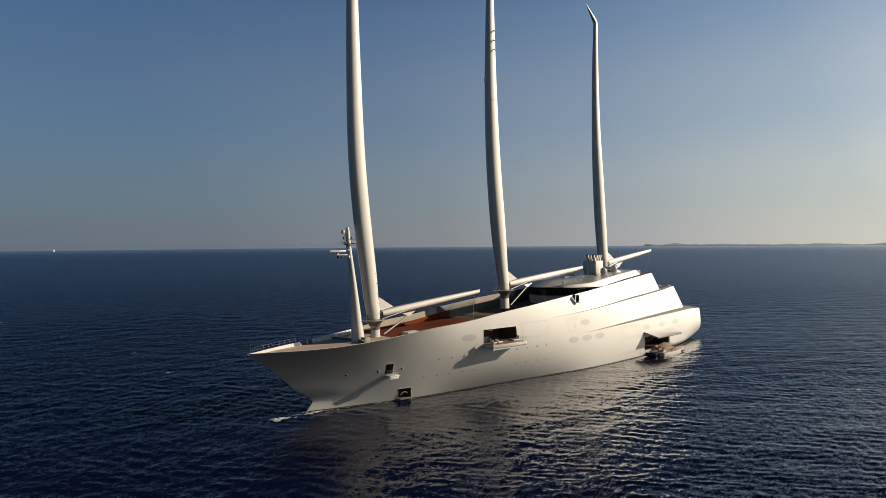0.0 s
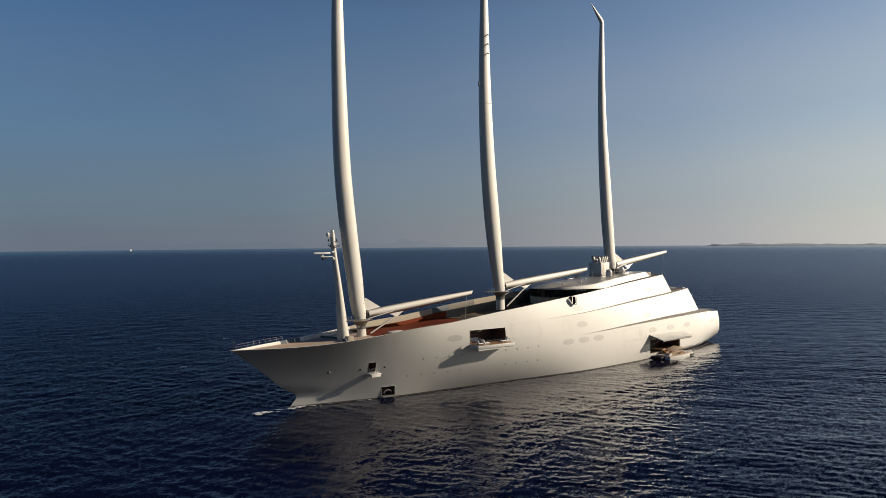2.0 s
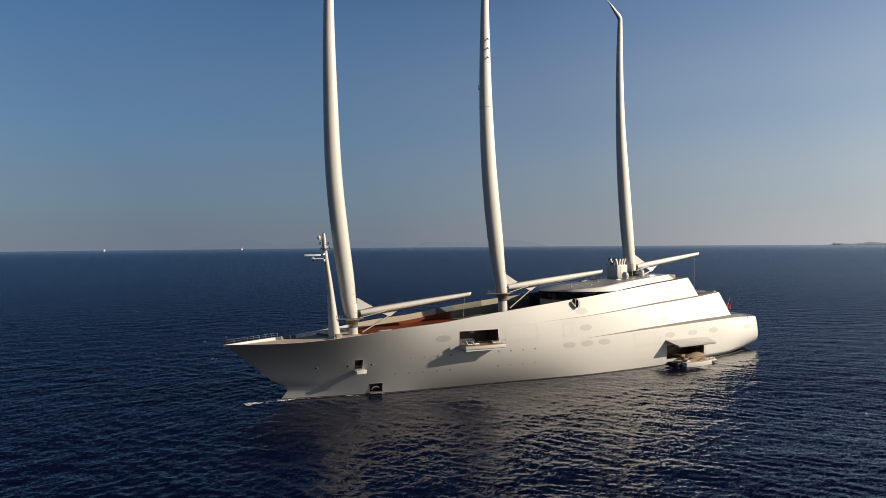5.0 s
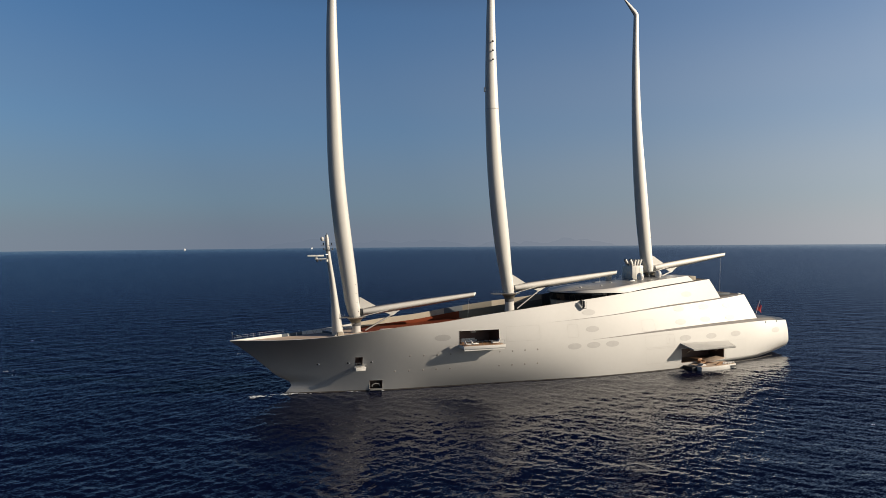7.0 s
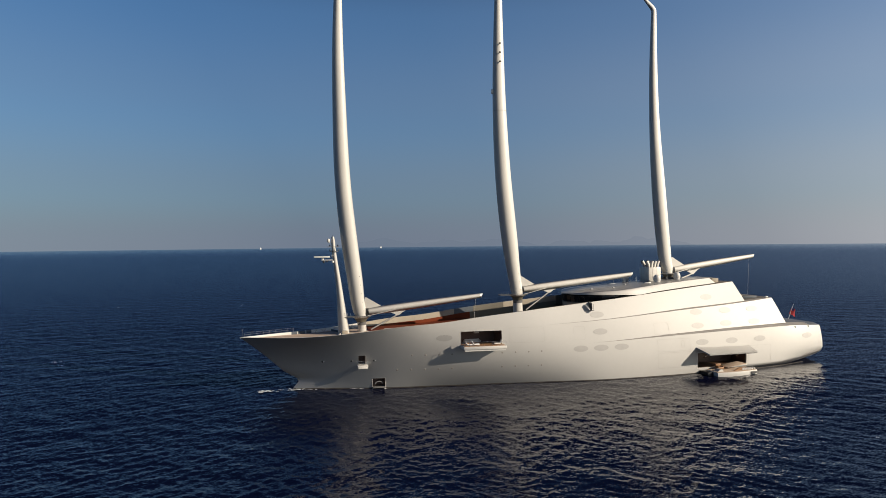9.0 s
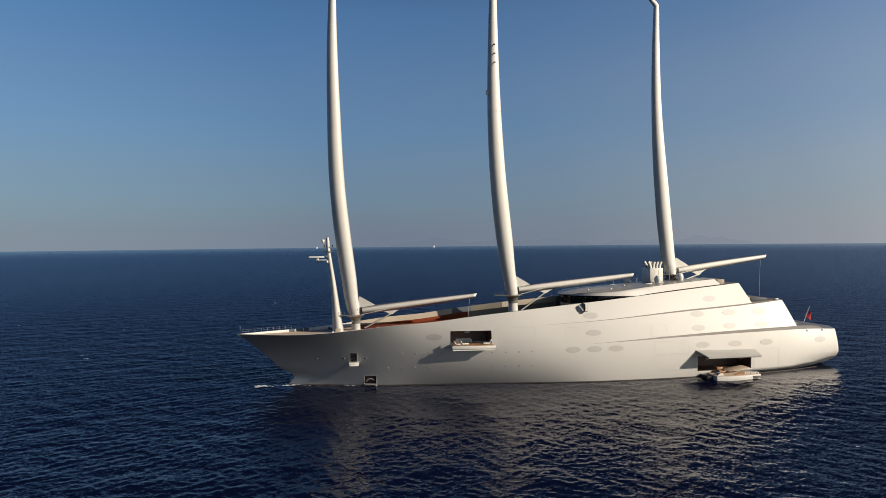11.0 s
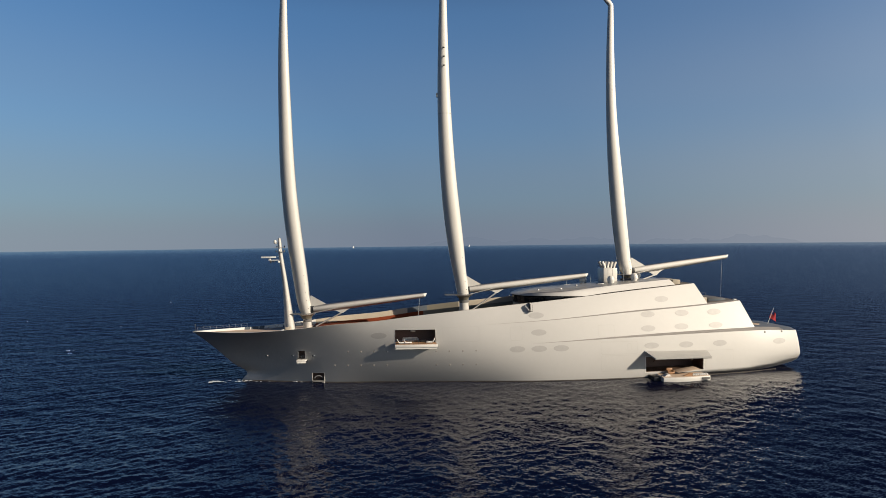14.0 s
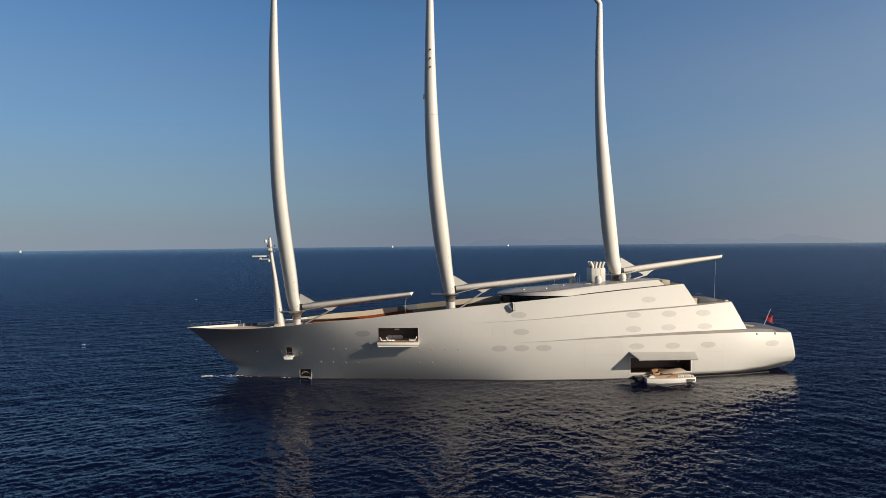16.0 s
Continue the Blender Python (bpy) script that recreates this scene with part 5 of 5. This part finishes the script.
for i in range(7):
    fender = thing("fender", (110.9 + 0.52 * i, -16.6, 0.96), "white boat fender lying on the swim platform", "fender", "fenders on the platform")
    lie = 0.06 * math.sin(2.3 * i)
    part("fender_body", tube([(0, 0.0, 0.24), (0.02 + lie, 0.08, 0.24), (0.08 + lie, 0.92, 0.24), (0.1 + lie, 1.0, 0.24)], [0.08, 0.23, 0.23, 0.08], 12), CUSHION, fender)
    part("fender_eye", tube([(0.1 + lie, 1.0, 0.24), (0.11 + lie, 1.12, 0.24)], 0.05, 8), NAVY, fender, "dark blue end eye")
for i in range(3):
    part("garage_lamp", lathe(((0.1, 0), (0.1, 0.05), (0, 0.06)), (103.2 + 2.6 * i, -8.2, 4.5), 8), WHITE, yacht)

# ---- stern: ensign, deck gear ----
ensign = thing("ensign", (139.6, 0, 9.75), "red ensign on a white raked staff at the stern", "flag")
part("flag_staff", tube([(0, 0, -0.1), (1.75, 0, 3.95)], [0.07, 0.04], 8), WHITE, ensign)
rows = [[(1.5 + 0.85 * v - 0.95 * u * (1 - v), 0.25 * math.sin(7 * v + 2 * u), 3.4 - 2.1 * u - 1.4 * v * (1 - 0.35 * u)) for v in (0, 0.15, 0.3, 0.45, 0.6, 0.8, 1)] for u in (0, 0.2, 0.4, 0.6, 0.8, 1)]
bm = sheet(rows)
bmesh.ops.solidify(bm, geom=bm.faces, thickness=0.02)
part("flag_cloth", bm, RED, ensign, "folded red flag cloth")
rows = [[(1.5 + 0.85 * v - 0.95 * u * (1 - v), 0.25 * math.sin(7 * v + 2 * u) - 0.03, 3.4 - 2.1 * u - 1.4 * v * (1 - 0.35 * u)) for v in (0.02, 0.15, 0.3, 0.42)] for u in (0.02, 0.15, 0.3, 0.42)]
bm = sheet(rows)
bmesh.ops.solidify(bm, geom=bm.faces, thickness=0.02)
part("canton", bm, NAVY, ensign, "navy blue canton")
part("hatch_ring", lathe(((1.6, 0), (1.6, 0.12), (1.45, 0.14), (1.4, 0.08), (0, 0.08)), (134.5, -1.5, edge_4(134.5) - 0.02), 28), TEAK, yacht, "round teak hatch on the stern deck")
part("deck_gear", box(126.7, 127.5, -6.2, -5.6, 16.4, 16.75, 0.1), WHITE, yacht)
part("deck_wall", box(119.2, 120.4, -5.4, 5.4, 16.0, 17.2, 0.1), BEIGE, yacht, "beige wall on the tier deck")
part("roof_step", box(112.4, 114.3, -4.2, 4.2, 20.3, 21.5, 0.08), BEIGE, yacht, "beige step behind the roof")
part("deck_coaming", box(121.2, 125.6, -4.6, 4.6, 16.0, 16.75, 0.08), BLUEGREY, yacht, "dark blue-grey coaming on the tier deck")
part("coaming_lid", box(121.35, 125.45, -4.45, 4.45, 16.755, 16.83, 0.02), GREY, yacht)
for s in (121.5, 123.2, 124.9, 126.6):
    part("rail_post", tube([(s, 6.2, edge_3(s)), (s, 6.2, edge_3(s) + 0.9)], 0.03, 6), STEEL, yacht)
part("rail_wire", tube([(s, 6.2, edge_3(s) + 0.9) for s in (121.5, 124.0, 126.6)], 0.025, 6), STEEL, yacht)

# ---- far off: shore, hills, sailing boats ----
def sailboat(x, y, size, heel):
    t = thing("sailing_boat", (x, y, 0), "small white sailing boat far out at sea", "sailing boat", "distant boats")
    bm = sheet([[(u * 5, w * 1.5 * (1 - u * u) ** 0.5 if abs(u) < 1 else 0, h) for w, h in ((-1, 1.0), (-0.7, 0.1), (0, -0.3), (0.7, 0.1), (1, 1.0))] for u in (-1, -0.8, -0.4, 0, 0.4, 0.8, 1)])
    part("boat_hull", bm, WHITE, t)
    part("boat_mast", tube([(0, 0, 0.5), (0, 0, 14)], 0.12, 6), GREY, t)
    part("mainsail", plate([(0.3, 1.8), (5.0, 1.9), (0.3, 13.6)], 0.06), SAIL, t)
    part("jib", plate([(-0.2, 12.2), (-4.6, 1.4), (-0.4, 1.6)], 0.06), SAIL, t)
    t.rotation_euler = (radians(heel), 0, radians(20))
    t.scale = (size, size, size)
    return t


for x, y, size, heel in ((668, 3900, 1.1, 6), (-86, 3900, 1.05, -4), (-1985, 3175, 1.0, 5), (2783, 904, 0.5, 3), (3065, 655, 0.45, -3)):
    sailboat(x, y, size, heel)


def ridge(name, az0, az1, dist, height, seed, mat, label, category, foot=0.0, rough=1.0, ends=6):
    """A far ridge seen as a strip of land, with an uneven crest that dies away at both ends."""
    rows = []
    n = 120
    for i in range(n + 1):
        u = i / n
        a = radians(az0 + (az1 - az0) * u)
        p = Vector((20 + dist * math.sin(a), -130 + dist * math.cos(a), 0))
        k = noise.fractal(Vector((u * 6 * rough + seed, seed, 0)), 1.0, 2.0, 5)
        h = height * max(0.04, (0.55 + 0.6 * k)) * min(1, ends * u, ends * (1 - u)) ** 0.6
        back = Vector((math.sin(a), math.cos(a), 0))
        rows.append([p + Vector((0, 0, foot)), p + back * 25 + Vector((0, 0, foot + h * 0.7)), p + back * 60 + Vector((0, 0, foot + h)), p + back * 90 + Vector((0, 0, foot))])
    bm = sheet(rows)
    bmesh.ops.recalc_face_normals(bm, faces=bm.faces)
    return single(name, bm, mat, label, category, kind="structure")


# haze put into the hills' colour: an almost clear veil, glowing blue-grey
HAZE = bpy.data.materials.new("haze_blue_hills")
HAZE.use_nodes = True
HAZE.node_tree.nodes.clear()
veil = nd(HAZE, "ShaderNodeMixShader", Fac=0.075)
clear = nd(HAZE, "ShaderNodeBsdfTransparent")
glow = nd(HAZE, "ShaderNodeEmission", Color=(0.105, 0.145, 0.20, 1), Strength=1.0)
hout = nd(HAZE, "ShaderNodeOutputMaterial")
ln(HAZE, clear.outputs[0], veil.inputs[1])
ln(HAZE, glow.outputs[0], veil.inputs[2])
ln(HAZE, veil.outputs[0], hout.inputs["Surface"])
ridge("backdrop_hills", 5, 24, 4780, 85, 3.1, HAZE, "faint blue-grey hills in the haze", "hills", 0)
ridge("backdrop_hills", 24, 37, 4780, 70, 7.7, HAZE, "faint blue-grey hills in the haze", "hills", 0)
ridge("shore", 58.75, 92, 4300, 22, 1.3, ISLAND, "low hazy shore with a flat crest", "shore", 0, 2.0, 40)
a = radians(59.55)
block = bmesh.new()
for off, wide, high in ((0, 22, 12.5), (-15, 7, 14.5), (14, 12, 10.5)):
    c = Vector((20 + 4320 * math.sin(a), -130 + 4320 * math.cos(a), 0)) + Vector((math.cos(a), -math.sin(a), 0)) * off
    box(c.x - wide / 2, c.x + wide / 2, c.y - 5, c.y + 5, 2, high, 0.8, block)
single("shore_building", block, ISLAND, "low hazy building on the end of the shore", "building")


# ---- foam at the stem and along the waterline ----
def foam():
    rng = random.Random(5)
    bm = bmesh.new()

    def fleck(x, y, r, long, turn):
        n = rng.randint(9, 13)
        ring = []
        for i in range(n):
            a = 2 * math.pi * i / n
            k = r * rng.uniform(0.45, 1.2)
            u, v = k * long * math.cos(a), k * math.sin(a)
            ring.append(bm.verts.new((x + u * math.cos(turn) - v * math.sin(turn), y + u * math.sin(turn) + v * math.cos(turn), 0.16)))
        c = bm.verts.new((x, y, 0.2))
        for i in range(n):
            bm.faces.new((c, ring[i], ring[(i + 1) % n]))
    for _ in range(46):                                     # broken water before the stem
        fleck(rng.gauss(4.6, 0.75), rng.gauss(-1.1, 0.32), rng.uniform(0.15, 0.42), rng.uniform(1.2, 2.4), rng.uniform(-0.3, 0.3))
    for _ in range(6):                                      # thin streaks close to the stem
        fleck(rng.gauss(9.5, 1.8), rng.gauss(-1.5, 0.5), rng.uniform(0.05, 0.14), rng.uniform(4, 9), rng.uniform(-0.45, -0.15))
    for _ in range(22):                                     # the splash at the stem's foot
        fleck(rng.gauss(11.3, 0.9), rng.gauss(-1.6, 0.4), rng.uniform(0.1, 0.34), rng.uniform(1.2, 2.2), rng.uniform(-0.4, 0.2))
    for _ in range(11):                                     # along the port side
        x = 9.5 + 20 * rng.random() ** 1.8
        fleck(x, -max(half_water(x), 0) - rng.uniform(0.15, 1.3) ** 1.3, rng.uniform(0.06, 0.2), rng.uniform(2.5, 6), rng.uniform(-0.5, -0.1))
    for _ in range(16):                                     # stray whitecaps
        x, y = rng.uniform(-150, 220), rng.uniform(-70, 260)
        for _ in range(rng.randint(2, 4)):
            fleck(x + rng.gauss(0, 0.6), y + rng.gauss(0, 0.25), rng.uniform(0.05, 0.14), rng.uniform(1.5, 3), 0.25)
    return bm


single("foam", foam(), FOAM, "thin white foam and scattered whitecaps on the sea", "foam", kind="stuff")
